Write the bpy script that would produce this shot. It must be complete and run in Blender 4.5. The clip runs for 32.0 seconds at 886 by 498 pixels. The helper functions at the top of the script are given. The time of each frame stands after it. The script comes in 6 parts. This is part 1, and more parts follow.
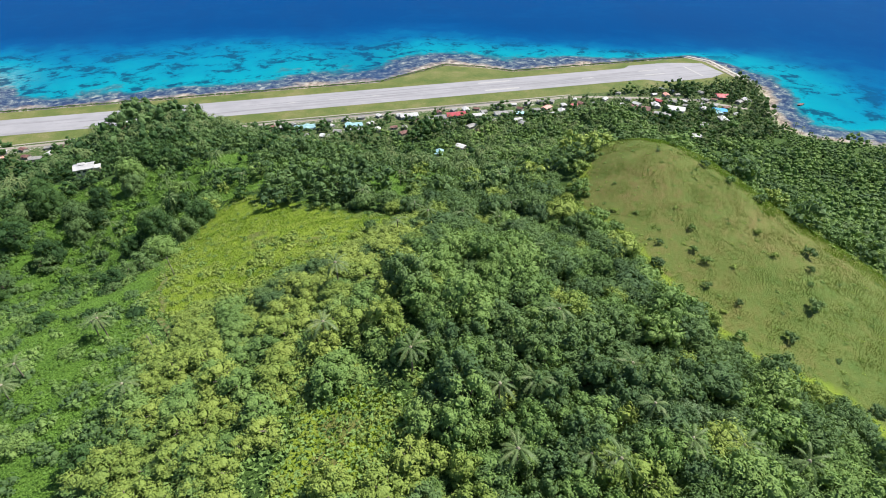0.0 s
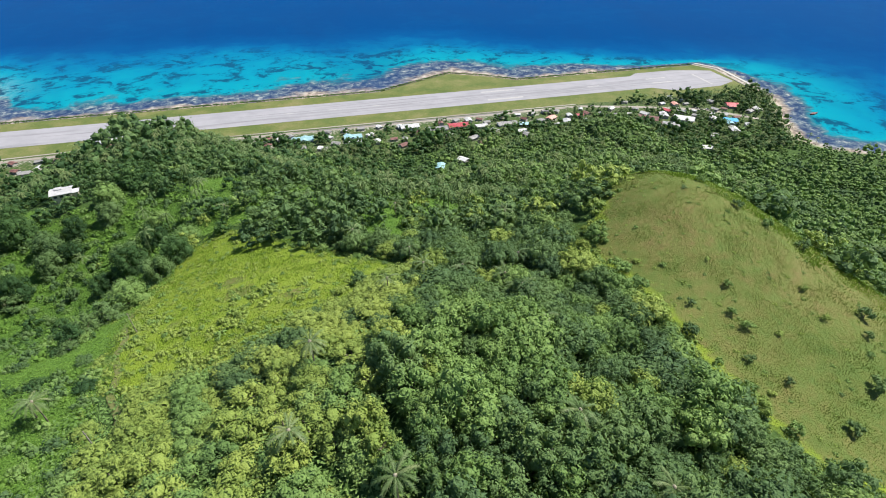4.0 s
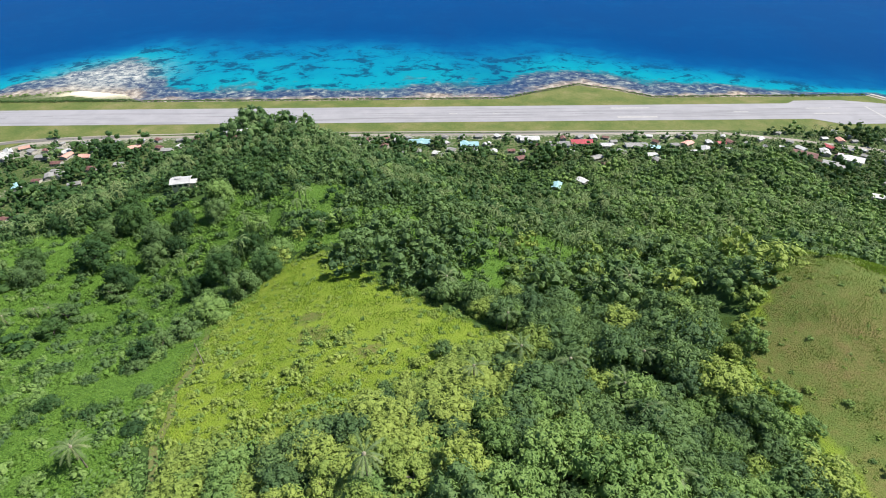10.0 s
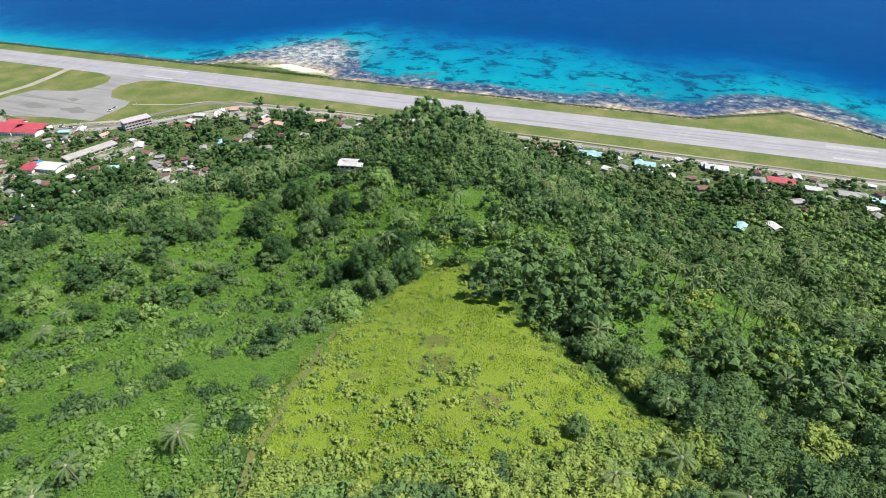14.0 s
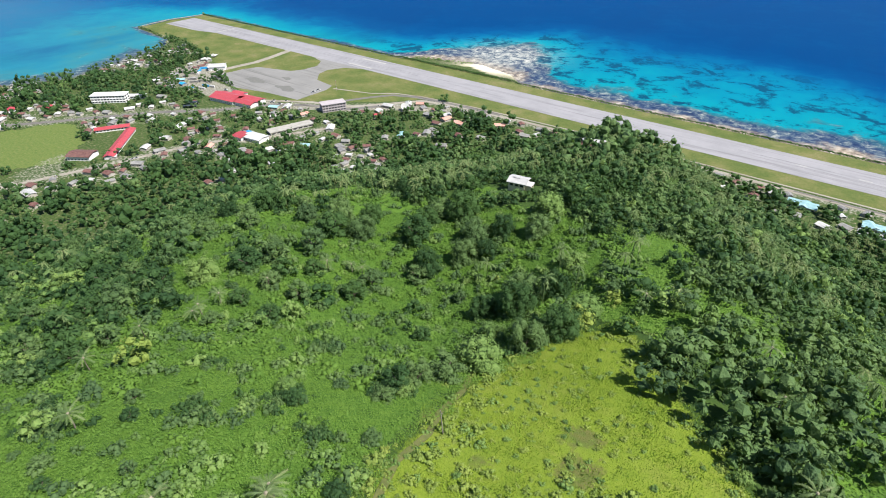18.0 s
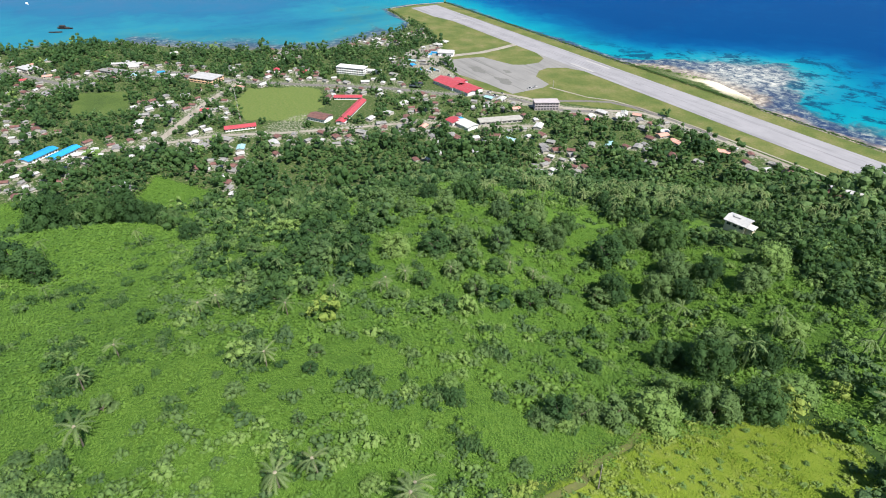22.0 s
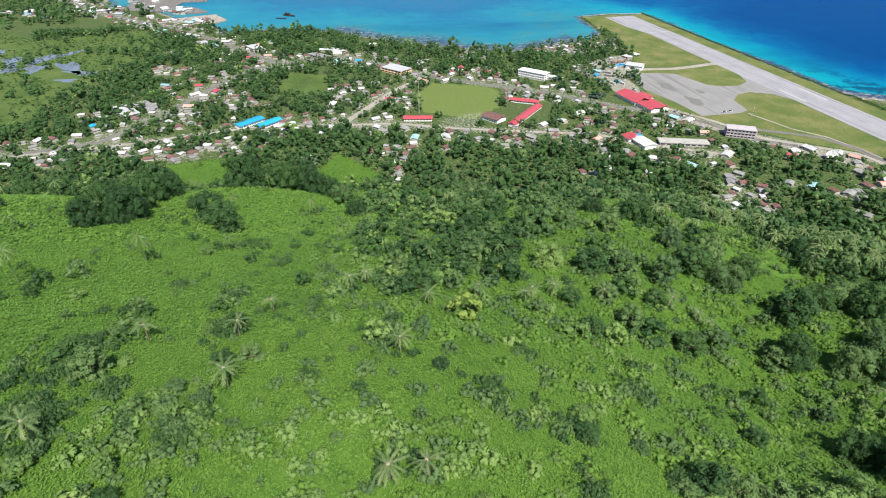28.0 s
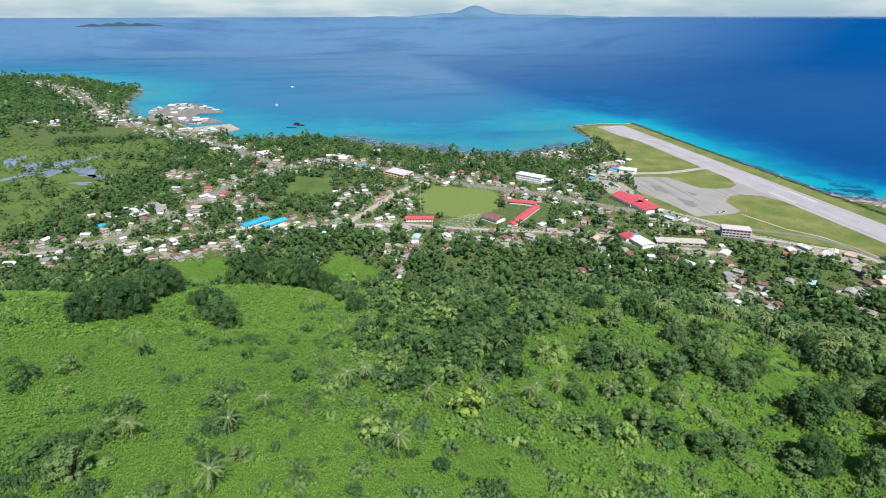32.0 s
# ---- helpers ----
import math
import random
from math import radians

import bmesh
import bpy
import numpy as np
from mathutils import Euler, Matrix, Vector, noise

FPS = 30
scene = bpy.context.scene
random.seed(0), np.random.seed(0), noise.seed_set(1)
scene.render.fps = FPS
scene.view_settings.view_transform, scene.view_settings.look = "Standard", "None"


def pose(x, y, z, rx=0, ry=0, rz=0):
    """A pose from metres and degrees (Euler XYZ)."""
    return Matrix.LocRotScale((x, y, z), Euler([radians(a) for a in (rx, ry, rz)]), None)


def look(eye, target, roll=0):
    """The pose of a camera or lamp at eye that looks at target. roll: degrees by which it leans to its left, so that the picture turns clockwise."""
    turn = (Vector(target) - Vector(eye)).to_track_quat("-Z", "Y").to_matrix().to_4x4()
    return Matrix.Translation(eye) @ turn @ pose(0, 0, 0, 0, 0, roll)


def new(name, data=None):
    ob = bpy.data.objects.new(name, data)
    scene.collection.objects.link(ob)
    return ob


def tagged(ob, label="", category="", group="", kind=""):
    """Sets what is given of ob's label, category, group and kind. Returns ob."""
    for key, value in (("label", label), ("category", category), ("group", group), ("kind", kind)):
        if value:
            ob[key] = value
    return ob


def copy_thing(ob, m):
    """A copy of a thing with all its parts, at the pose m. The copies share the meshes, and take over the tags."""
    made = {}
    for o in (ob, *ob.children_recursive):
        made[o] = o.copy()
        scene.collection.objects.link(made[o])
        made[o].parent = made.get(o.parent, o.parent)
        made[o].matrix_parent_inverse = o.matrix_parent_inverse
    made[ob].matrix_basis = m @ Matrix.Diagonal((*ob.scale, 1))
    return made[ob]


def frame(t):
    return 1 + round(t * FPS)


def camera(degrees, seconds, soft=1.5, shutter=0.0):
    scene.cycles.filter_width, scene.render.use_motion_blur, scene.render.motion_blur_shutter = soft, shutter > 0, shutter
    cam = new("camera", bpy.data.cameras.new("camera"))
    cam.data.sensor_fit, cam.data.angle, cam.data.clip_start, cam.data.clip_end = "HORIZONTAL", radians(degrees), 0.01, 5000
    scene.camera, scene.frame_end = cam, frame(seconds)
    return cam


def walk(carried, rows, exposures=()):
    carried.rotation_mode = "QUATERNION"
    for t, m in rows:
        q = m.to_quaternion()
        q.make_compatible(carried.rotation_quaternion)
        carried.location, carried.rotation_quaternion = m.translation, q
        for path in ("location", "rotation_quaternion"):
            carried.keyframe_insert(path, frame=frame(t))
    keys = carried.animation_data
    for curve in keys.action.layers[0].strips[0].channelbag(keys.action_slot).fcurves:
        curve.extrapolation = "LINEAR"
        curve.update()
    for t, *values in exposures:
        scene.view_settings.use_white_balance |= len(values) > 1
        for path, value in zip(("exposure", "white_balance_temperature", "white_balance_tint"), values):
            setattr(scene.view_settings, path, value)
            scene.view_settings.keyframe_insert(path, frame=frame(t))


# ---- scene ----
cam = camera(78.3, 32.0, soft=1.0)

PATH = [
    (0, (1269.904, -832.779, 274.66), (1270.308, -831.194, 273.509), 0.0),
    (1, (1271.682, -826.441, 274.599), (1272.086, -824.856, 273.448), 0.1),
    (2, (1273.702, -820.128, 274.422), (1274.106, -818.542, 273.272), 0.2),
    (3, (1275.879, -813.926, 274.394), (1276.281, -812.337, 273.247), 0.0),
    (3.5, (1276.892, -810.999, 274.373), (1277.29, -809.407, 273.23), -0.2),
    (5.5, (1280.262, -799.624, 274.144), (1280.634, -798.021, 273.008), -0.3),
    (6, (1280.946, -796.864, 274.141), (1281.301, -795.257, 273.004), -0.1),
    (7, (1282.084, -791.74, 273.925), (1282.384, -790.121, 272.79), -0.2),
    (8, (1282.764, -786.871, 273.599), (1282.975, -785.236, 272.466), -0.3),
    (9, (1282.968, -782.164, 273.371), (1283.087, -780.523, 272.234), -0.1),
    (10, (1282.975, -777.87, 273.281), (1282.993, -776.224, 272.145), -0.3),
    (11, (1282.732, -773.409, 273.019), (1282.621, -771.767, 271.882), -0.1),
    (12, (1282.152, -768.464, 272.287), (1281.905, -766.84, 271.146), -0.2),
    (13, (1281.213, -763.171, 271.367), (1280.838, -761.572, 270.225), -0.0),
    (14, (1279.556, -757.826, 270.078), (1279.048, -756.263, 268.939), 0.1),
    (14.5, (1278.241, -754.766, 269.287), (1277.667, -753.223, 268.151), -0.1),
    (16.5, (1271.024, -741.189, 266.748), (1270.199, -739.76, 265.617), -0.1),
    (17, (1269.236, -738.147, 266.506), (1268.352, -736.753, 265.377), -0.1),
    (18, (1265.805, -733.73, 266.421), (1264.799, -732.422, 265.291), -0.1),
    (19, (1262.771, -731.845, 266.458), (1261.644, -730.64, 265.327), -0.1),
    (20, (1260.836, -732.183, 266.304), (1259.6, -731.091, 265.172), -0.0),
    (21, (1259.3, -732.689, 266.366), (1257.962, -731.73, 265.23), -0.0),
    (22, (1257.637, -731.861, 266.406), (1256.214, -731.036, 265.268), 0.2),
    (23, (1256.077, -731.359, 266.132), (1254.582, -730.68, 264.99), 0.2),
    (24, (1254.319, -731.312, 265.245), (1252.765, -730.787, 264.101), 0.1),
    (25, (1252.823, -731.192, 264.113), (1251.228, -730.812, 262.968), 0.1),
    (25.5, (1252.224, -731.05, 263.666), (1250.621, -730.708, 262.519), -0.0),
    (27.5, (1251.273, -731.011, 262.065), (1249.66, -730.686, 260.928), -0.0),
    (28, (1251.123, -731.022, 261.703), (1249.5, -730.695, 260.582), -0.0),
    (29, (1250.997, -731.145, 261.028), (1249.327, -730.808, 259.981), 0.0),
    (30, (1250.974, -731.232, 260.297), (1249.257, -730.886, 259.33), 0.1),
    (31, (1251.051, -731.219, 259.715), (1249.293, -730.864, 258.83), 0.1),
    (32, (1251.084, -731.078, 259.29), (1249.287, -730.719, 258.489), -0.0),
]
walk(cam, [(t, look(eye, target, roll)) for t, eye, target, roll in PATH])

# ---- light ----
SUN_WAY = Vector((0.575, 0.091, 0.813)).normalized()
sun = new("sun", bpy.data.lights.new("sun", "SUN"))
sun.data.energy, sun.data.angle, sun.data.color = 5.0, radians(0.53), (1.0, 0.95, 0.87)
sun.matrix_world = look((1300, -700, 900), Vector((1300, -700, 900)) - SUN_WAY)

world = bpy.data.worlds.new("world")
scene.world = world
world.use_nodes = True
wn, wl = world.node_tree.nodes, world.node_tree.links
wn.clear()
w_out, w_bg, w_sky = wn.new("ShaderNodeOutputWorld"), wn.new("ShaderNodeBackground"), wn.new("ShaderNodeTexSky")
w_sky.sky_type, w_sky.sun_disc = "NISHITA", False
w_sky.sun_elevation, w_sky.sun_rotation = math.asin(SUN_WAY.z), math.atan2(SUN_WAY.x, SUN_WAY.y)
w_sky.altitude, w_sky.air_density, w_sky.dust_density, w_sky.ozone_density = 900, 1.0, 0.2, 2.0
w_bg.inputs["Strength"].default_value = 0.075
scene.view_settings.exposure = 0.95
w_co = wn.new("ShaderNodeTexCoord")
w_sep, w_noise, w_ramp, w_mix, w_cl = wn.new("ShaderNodeSeparateXYZ"), wn.new("ShaderNodeTexNoise"), wn.new("ShaderNodeValToRGB"), wn.new("ShaderNodeMix"), wn.new("ShaderNodeValToRGB")
wl.new(w_co.outputs["Generated"], w_sep.inputs[0])
w_ramp.color_ramp.elements[0].position, w_ramp.color_ramp.elements[0].color = 0.0, (0.9, 0.9, 0.9, 1)
w_ramp.color_ramp.elements[1].position, w_ramp.color_ramp.elements[1].color = 0.1, (0.0, 0.0, 0.0, 1)
wl.new(w_sep.outputs[2], w_ramp.inputs[0])
w_noise.inputs["Scale"].default_value, w_noise.inputs["Detail"].default_value = 9.0, 6.0
w_map = wn.new("ShaderNodeMapping")
w_map.inputs["Scale"].default_value = (1.0, 1.0, 5.0)
wl.new(w_co.outputs["Generated"], w_map.inputs["Vector"])
wl.new(w_map.outputs[0], w_noise.inputs["Vector"])
w_cl.color_ramp.elements[0].position, w_cl.color_ramp.elements[0].color = 0.42, (2.0, 3.2, 4.3, 1)
w_cl.color_ramp.elements[1].position, w_cl.color_ramp.elements[1].color = 0.62, (3.4, 4.3, 5.0, 1)
wl.new(w_noise.outputs[0], w_cl.inputs[0])
w_mix.data_type = "RGBA"
wl.new(w_ramp.outputs[0], w_mix.inputs[0])
wl.new(w_sky.outputs[0], w_mix.inputs[6])
wl.new(w_cl.outputs[0], w_mix.inputs[7])
wl.new(w_mix.outputs[2], w_bg.inputs["Color"])
wl.new(w_bg.outputs[0], w_out.inputs["Surface"])


# ---- materials ----
def nodes_of(name):
    m = bpy.data.materials.new(name)
    m.use_nodes = True
    nt = m.node_tree
    return m, nt, nt.nodes, nt.links, nt.nodes["Principled BSDF"]


def spec(bsdf, value):
    bsdf.inputs["Specular IOR Level"].default_value = value


def ramp_node(nt, stops, fac=None, mode="LINEAR"):
    r = nt.nodes.new("ShaderNodeValToRGB")
    r.color_ramp.interpolation = mode
    el = r.color_ramp.elements
    while len(el) > 1:
        el.remove(el[-1])
    el[0].position, el[0].color = stops[0][0], (*stops[0][1], 1)
    for p, c in stops[1:]:
        e = el.new(p)
        e.color = (*c, 1)
    if fac is not None:
        nt.links.new(fac, r.inputs[0])
    return r.outputs[0]


def noise_node(nt, scale, detail=4.0, rough=0.55, vec=None, warp=0.0):
    n = nt.nodes.new("ShaderNodeTexNoise")
    n.inputs["Scale"].default_value, n.inputs["Detail"].default_value = scale, detail
    n.inputs["Roughness"].default_value, n.inputs["Distortion"].default_value = rough, warp
    if vec is not None:
        nt.links.new(vec, n.inputs["Vector"])
    return n.outputs[0]


def place_node(nt):
    return nt.nodes.new("ShaderNodeNewGeometry").outputs["Position"]


def attr_node(nt, name):
    a = nt.nodes.new("ShaderNodeAttribute")
    a.attribute_name = name
    return a.outputs["Fac"]


def math_node(nt, op, a, b=0.5, clamp=False):
    n = nt.nodes.new("ShaderNodeMath")
    n.operation, n.use_clamp = op, clamp
    for sock, v in zip(n.inputs, (a, b)):
        if isinstance(v, (int, float)):
            sock.default_value = v
        else:
            nt.links.new(v, sock)
    return n.outputs[0]


def mix_node(nt, fac, a, b, blend="MIX"):
    n = nt.nodes.new("ShaderNodeMix")
    n.data_type, n.blend_type, n.clamp_factor = "RGBA", blend, True
    for sock, v in zip((n.inputs[0], n.inputs[6], n.inputs[7]), (fac, a, b)):
        if isinstance(v, (int, float)):
            sock.default_value = v
        elif isinstance(v, tuple):
            sock.default_value = (*v, 1)
        else:
            nt.links.new(v, sock)
    return n.outputs[2]


def bump_node(nt, bsdf, height, strength, distance):
    b = nt.nodes.new("ShaderNodeBump")
    b.inputs["Strength"].default_value, b.inputs["Distance"].default_value = strength, distance
    nt.links.new(height, b.inputs["Height"])
    nt.links.new(b.outputs[0], bsdf.inputs["Normal"])


def surf(name, a, b, scale=1.0, rough=0.8, bump=0.3, metal=0.0, fine=8.0, dark=0.75, rand=0.25, seam=0.0):
    """Two tones in patches, fine grain and stains, a little different from object to object."""
    m, nt, nn, ll, bsdf = nodes_of(name)
    pos = place_node(nt)
    big = noise_node(nt, scale, 5, 0.6, pos)
    grain = noise_node(nt, scale * fine, 3, 0.6, pos)
    col = ramp_node(nt, [(0.32, a), (0.68, b)], big)
    col = mix_node(nt, math_node(nt, "MULTIPLY", grain, 0.5), col, tuple(c * dark for c in a), "MIX")
    if rand:
        info = nn.new("ShaderNodeObjectInfo").outputs["Random"]
        hsv = nn.new("ShaderNodeHueSaturation")
        ll.new(math_node(nt, "MULTIPLY_ADD", info, rand), hsv.inputs["Value"])
        hsv.inputs["Value"].links[0].from_node.inputs[2].default_value = 1 - rand / 2
        ll.new(col, hsv.inputs["Color"])
        col = hsv.outputs[0]
    if seam:
        w = nn.new("ShaderNodeTexWave")
        w.inputs["Scale"].default_value, w.inputs["Distortion"].default_value = seam, 0.0
        tc = nn.new("ShaderNodeTexCoord")
        ll.new(tc.outputs["Object"], w.inputs["Vector"])
        bump_node(nt, bsdf, w.outputs[1], 0.5, 0.06)
    elif bump:
        bump_node(nt, bsdf, grain, bump, 0.2)
    ll.new(col, bsdf.inputs["Base Color"])
    bsdf.inputs["Roughness"].default_value, bsdf.inputs["Metallic"].default_value = rough, metal
    spec(bsdf, 0.3)
    return m


def leafy(name, shades, gloss=0.6, through_light=0.2, by_leaf=0.17, fleck=2.2, blue=1.25, relief=0.45):
    """Foliage: the shade goes by plant, by spray of leaves, by patch of hillside and by single leaf."""
    m, nt, nn, ll, bsdf = nodes_of(name)
    info = nn.new("ShaderNodeObjectInfo").outputs["Random"]
    tint = attr_node(nt, "tint")
    pos = place_node(nt)
    patch = noise_node(nt, 0.02, 3, 0.6, pos)
    spray = noise_node(nt, fleck * 0.5, 3, 0.75, pos)
    cell = nn.new("ShaderNodeTexVoronoi")
    cell.inputs["Scale"].default_value, cell.inputs["Randomness"].default_value = fleck * 1.15, 1.0
    ll.new(pos, cell.inputs["Vector"])
    leaf = nn.new("ShaderNodeSeparateColor")
    ll.new(cell.outputs["Color"], leaf.inputs[0])
    tree = math_node(nt, "FRACT", math_node(nt, "ADD", tint, info))
    f = math_node(nt, "ADD", math_node(nt, "MULTIPLY", tree, 0.44), math_node(nt, "MULTIPLY", leaf.outputs[0], by_leaf))
    f = math_node(nt, "ADD", f, math_node(nt, "MULTIPLY", patch, 0.4))
    f = math_node(nt, "ADD", f, math_node(nt, "MULTIPLY", math_node(nt, "SUBTRACT", spray, 0.5), 0.6))
    f = math_node(nt, "SUBTRACT", f, 0.12, True)
    n = len(shades) - 1
    col = ramp_node(nt, [(i / n, (c[0], c[1], c[2] * blue)) for i, c in enumerate(shades)], f)
    ll.new(col, bsdf.inputs["Base Color"])
    bsdf.inputs["Roughness"].default_value = gloss
    spec(bsdf, 0.13)
    tr = nn.new("ShaderNodeBsdfTranslucent")
    ll.new(mix_node(nt, 0.5, col, (0.25, 0.4, 0.05)), tr.inputs["Color"])
    if relief:
        low = math_node(nt, "MULTIPLY", cell.outputs["Distance"], -1.0)
        bump_node(nt, bsdf, math_node(nt, "ADD", low, math_node(nt, "MULTIPLY", spray, 0.6)), relief, 0.5)
    mx = nn.new("ShaderNodeMixShader")
    mx.inputs[0].default_value = through_light
    ll.new(bsdf.outputs[0], mx.inputs[1])
    ll.new(tr.outputs[0], mx.inputs[2])
    ll.new(mx.outputs[0], nn["Material Output"].inputs["Surface"])
    return m


M_LEAF = leafy("broad_leaves", [(0.057, 0.106, 0.03), (0.107, 0.184, 0.041), (0.147, 0.234, 0.052), (0.184, 0.264, 0.061), (0.225, 0.292, 0.074)])
M_DARK = leafy("dark_leaves", [(0.04, 0.079, 0.031), (0.075, 0.132, 0.037), (0.112, 0.179, 0.048), (0.159, 0.219, 0.065)])
M_LIME = leafy("yellow_green_leaves", [(0.115, 0.177, 0.034), (0.176, 0.242, 0.043), (0.231, 0.291, 0.052), (0.289, 0.323, 0.068)])
M_VINE = leafy("vine_leaves", [(0.055, 0.116, 0.023), (0.087, 0.169, 0.029), (0.116, 0.207, 0.035), (0.148, 0.234, 0.046)], 0.6, 0.25, 0.12, 2.2, 1.0, 0.0)
M_DEEP = leafy("deep_green_leaves", [(0.023, 0.053, 0.019), (0.039, 0.086, 0.024), (0.062, 0.121, 0.03), (0.097, 0.161, 0.044)], 0.7, 0.3)
M_PALE = leafy("pale_grey_green_leaves", [(0.052, 0.103, 0.032), (0.091, 0.15, 0.051), (0.147, 0.211, 0.091), (0.216, 0.281, 0.15)])
M_PALM = leafy("palm_fronds", [(0.057, 0.096, 0.03), (0.088, 0.137, 0.044), (0.13, 0.179, 0.062), (0.19, 0.211, 0.085), (0.276, 0.226, 0.119)], 0.6, 0.15, blue=1.1, relief=0.0)
M_FROND = leafy("near_palm_fronds", [(0.053, 0.091, 0.028), (0.082, 0.13, 0.042), (0.12, 0.17, 0.06), (0.175, 0.2, 0.082), (0.254, 0.214, 0.114)], 0.45, 0.15, blue=1.1, relief=0.0)
M_BLADE = leafy("grass_blades", [(0.093, 0.143, 0.026), (0.131, 0.166, 0.034), (0.159, 0.17, 0.043), (0.187, 0.161, 0.058)], 0.8, 0.2, 0.1, 0.5, blue=1.1, relief=0.0)
M_BLADE_Y = leafy("yellow_grass_blades", [(0.115, 0.2, 0.024), (0.175, 0.272, 0.029), (0.23, 0.318, 0.034), (0.275, 0.325, 0.05)], 0.8, 0.2, 0.16, 0.5, blue=1.1, relief=0.0)
M_DEAD = surf("grey_dead_wood", (0.2, 0.18, 0.15), (0.34, 0.31, 0.27), 1.5, 0.9)
M_HEART = surf("palm_heart_fibre", (0.2, 0.18, 0.12), (0.36, 0.33, 0.25), 2.0, 0.9)
M_BARK = surf("bark", (0.12, 0.1, 0.075), (0.2, 0.175, 0.14), 1.5, 0.9)


# ---- the lie of the land ----
def inside(poly, x, y):
    """Whether points lie in a polygon of the plan."""
    px, py = np.array(poly, float).T
    qx, qy = np.roll(px, -1), np.roll(py, -1)
    x, y = np.asarray(x, float)[..., None], np.asarray(y, float)[..., None]
    cross = (py > y) != (qy > y)
    at = px + (y - py) / np.where(qy == py, 1e-9, qy - py) * (qx - px)
    return (np.sum(cross & (x < at), -1) % 2).astype(bool)


def from_line(line, x, y, closed=False):
    """The distance of points from a line of the plan."""
    p = np.array(line, float)
    a, b = (p, np.roll(p, -1, 0)) if closed else (p[:-1], p[1:])
    x, y = np.asarray(x, float), np.asarray(y, float)
    best = np.full(x.shape, 1e9)
    for (ax, ay), (bx, by) in zip(a, b):
        dx, dy = bx - ax, by - ay
        t = np.clip(((x - ax) * dx + (y - ay) * dy) / (dx * dx + dy * dy + 1e-9), 0, 1)
        best = np.minimum(best, np.hypot(x - ax - t * dx, y - ay - t * dy))
    return best


def deep_in(poly, x, y):
    """Distance inside a polygon, negative outside."""
    return from_line(poly, x, y, True) * np.where(inside(poly, x, y), 1, -1)


COAST = [(0, 4), (600, 4), (640, 34), (742, 58), (812, 38), (850, 5), (1380, 5), (1440, 36), (1503, 66), (1560, 36), (1600, 5), (1930, 4), (1944, -30), (1932, -146),
         (1936, -165), (1912, -205), (1880, -252), (1856, -300), (1866, -335), (1905, -362), (2010, -420), (2080, -560), (2050, -800), (2200, -1200), (2200, -1900),
         (1000, -2300), (0, -2400), (-900, -2500), (-1600, -2200), (-1440, -1809), (-1190, -1616), (-960, -1395), (-616, -1345), (-360, -1262), (-300, -1215), (-250, -1120),
         (-120, -1040), (-90, -985), (5, -940), (-10, -845), (30, -725), (140, -612), (212, -505), (260, -404), (228, -275), (190, -205), (140, -170), (0, -160), (-14, -80)]
ROWS_OF_HILLS = [(22, 7, 15, -10, 4, -3), (69, 39, 15, 49, 27, -9), (37, 42, 49, 31, 32, 27), (73, 64, 58, 59, 54, 35), (116, 36, 61, 74, -15, -11), (39, 39, 66, 0, 50, 18), (99, 16, 16, 27, 14, 0)]
SPURS = [(1235, -650, 45, -14), (1335, -640, 45, -22), (1395, -690, 45, 11), (1130, -380, 45, 6), (1160, -600, 45, -28), (1130, -330, 42, 32), (1389, -658, 34, 24),
         (1345, -690, 32, -4), (1360, -750, 32, -7), (1200, -215, 40, -17), (1400, -450, 45, 23), (1600, -305, 36, 30), (880, -795, 48, 18), (1287, -735, 30, 5), (1238, -716, 24, -5)]


def hill(x, y):
    x, y = np.asarray(x, float), np.asarray(y, float)
    h = np.zeros(np.broadcast(x, y).shape)
    for i, row in enumerate(ROWS_OF_HILLS):
        for j, a in enumerate(row):
            h += a * np.exp(-((x - 840 - 130 * i) ** 2 + (y + 1000 - 130 * j) ** 2) / (2 * 95.0**2))
    for cx, cy, r, a in SPURS:
        h += a * np.exp(-((x - cx) ** 2 + (y - cy) ** 2) / (2 * r * r))
    h = 6 * np.logaddexp(0, (h - 6) / 6)
    return (np.maximum(h - 1.9, 0) + 6 * np.clip((h - 1.9) / 25, 0, 1)) * np.clip((-128 - y) / 30, 0, 1)


def ground_z(x, y):
    return 3.0 + hill(x, y)


SPUR_GRASS = [(1213, -660), (1210, -640), (1216, -612), (1236, -603), (1252, -623), (1275, -648), (1300, -674), (1284, -690), (1266, -702), (1248, -708), (1226, -706), (1216, -690)]
HILL_GRASS = [(1348, -694), (1354, -716), (1357, -741), (1362, -764), (1374, -776), (1380, -830), (1450, -830), (1441, -742), (1429, -714), (1414, -687), (1402, -650), (1378, -643), (1364, -672)]
BARE_PATCH = [(1254, -778), (1262, -760), (1278, -762), (1274, -774), (1262, -784)]
VINES = [(1208, -655), (1212, -630), (1207, -612), (1219, -585), (1214, -560), (1190, -524), (1152, -517), (1130, -535), (1108, -548), (1070, -524), (1062, -534), (1103, -575), (1128, -600), (1136, -625),
         (1145, -655), (1135, -682), (1124, -706), (1106, -730), (1060, -728), (979, -738), (840, -740), (805, -825), (820, -862), (900, -905), (880, -1000), (1000, -960), (1170, -870), (1206, -800),
         (1218, -760), (1220, -735), (1212, -690)]
GLADES = [[(1092, -570), (1086, -538), (1030, -520), (1020, -560)], [(664, -735), (740, -688), (770, -737), (720, -760)], [(760, -830), (655, -860), (660, -920), (745, -882)],
          [(1105, -520), (1125, -530), (1128, -500), (1110, -492)]]
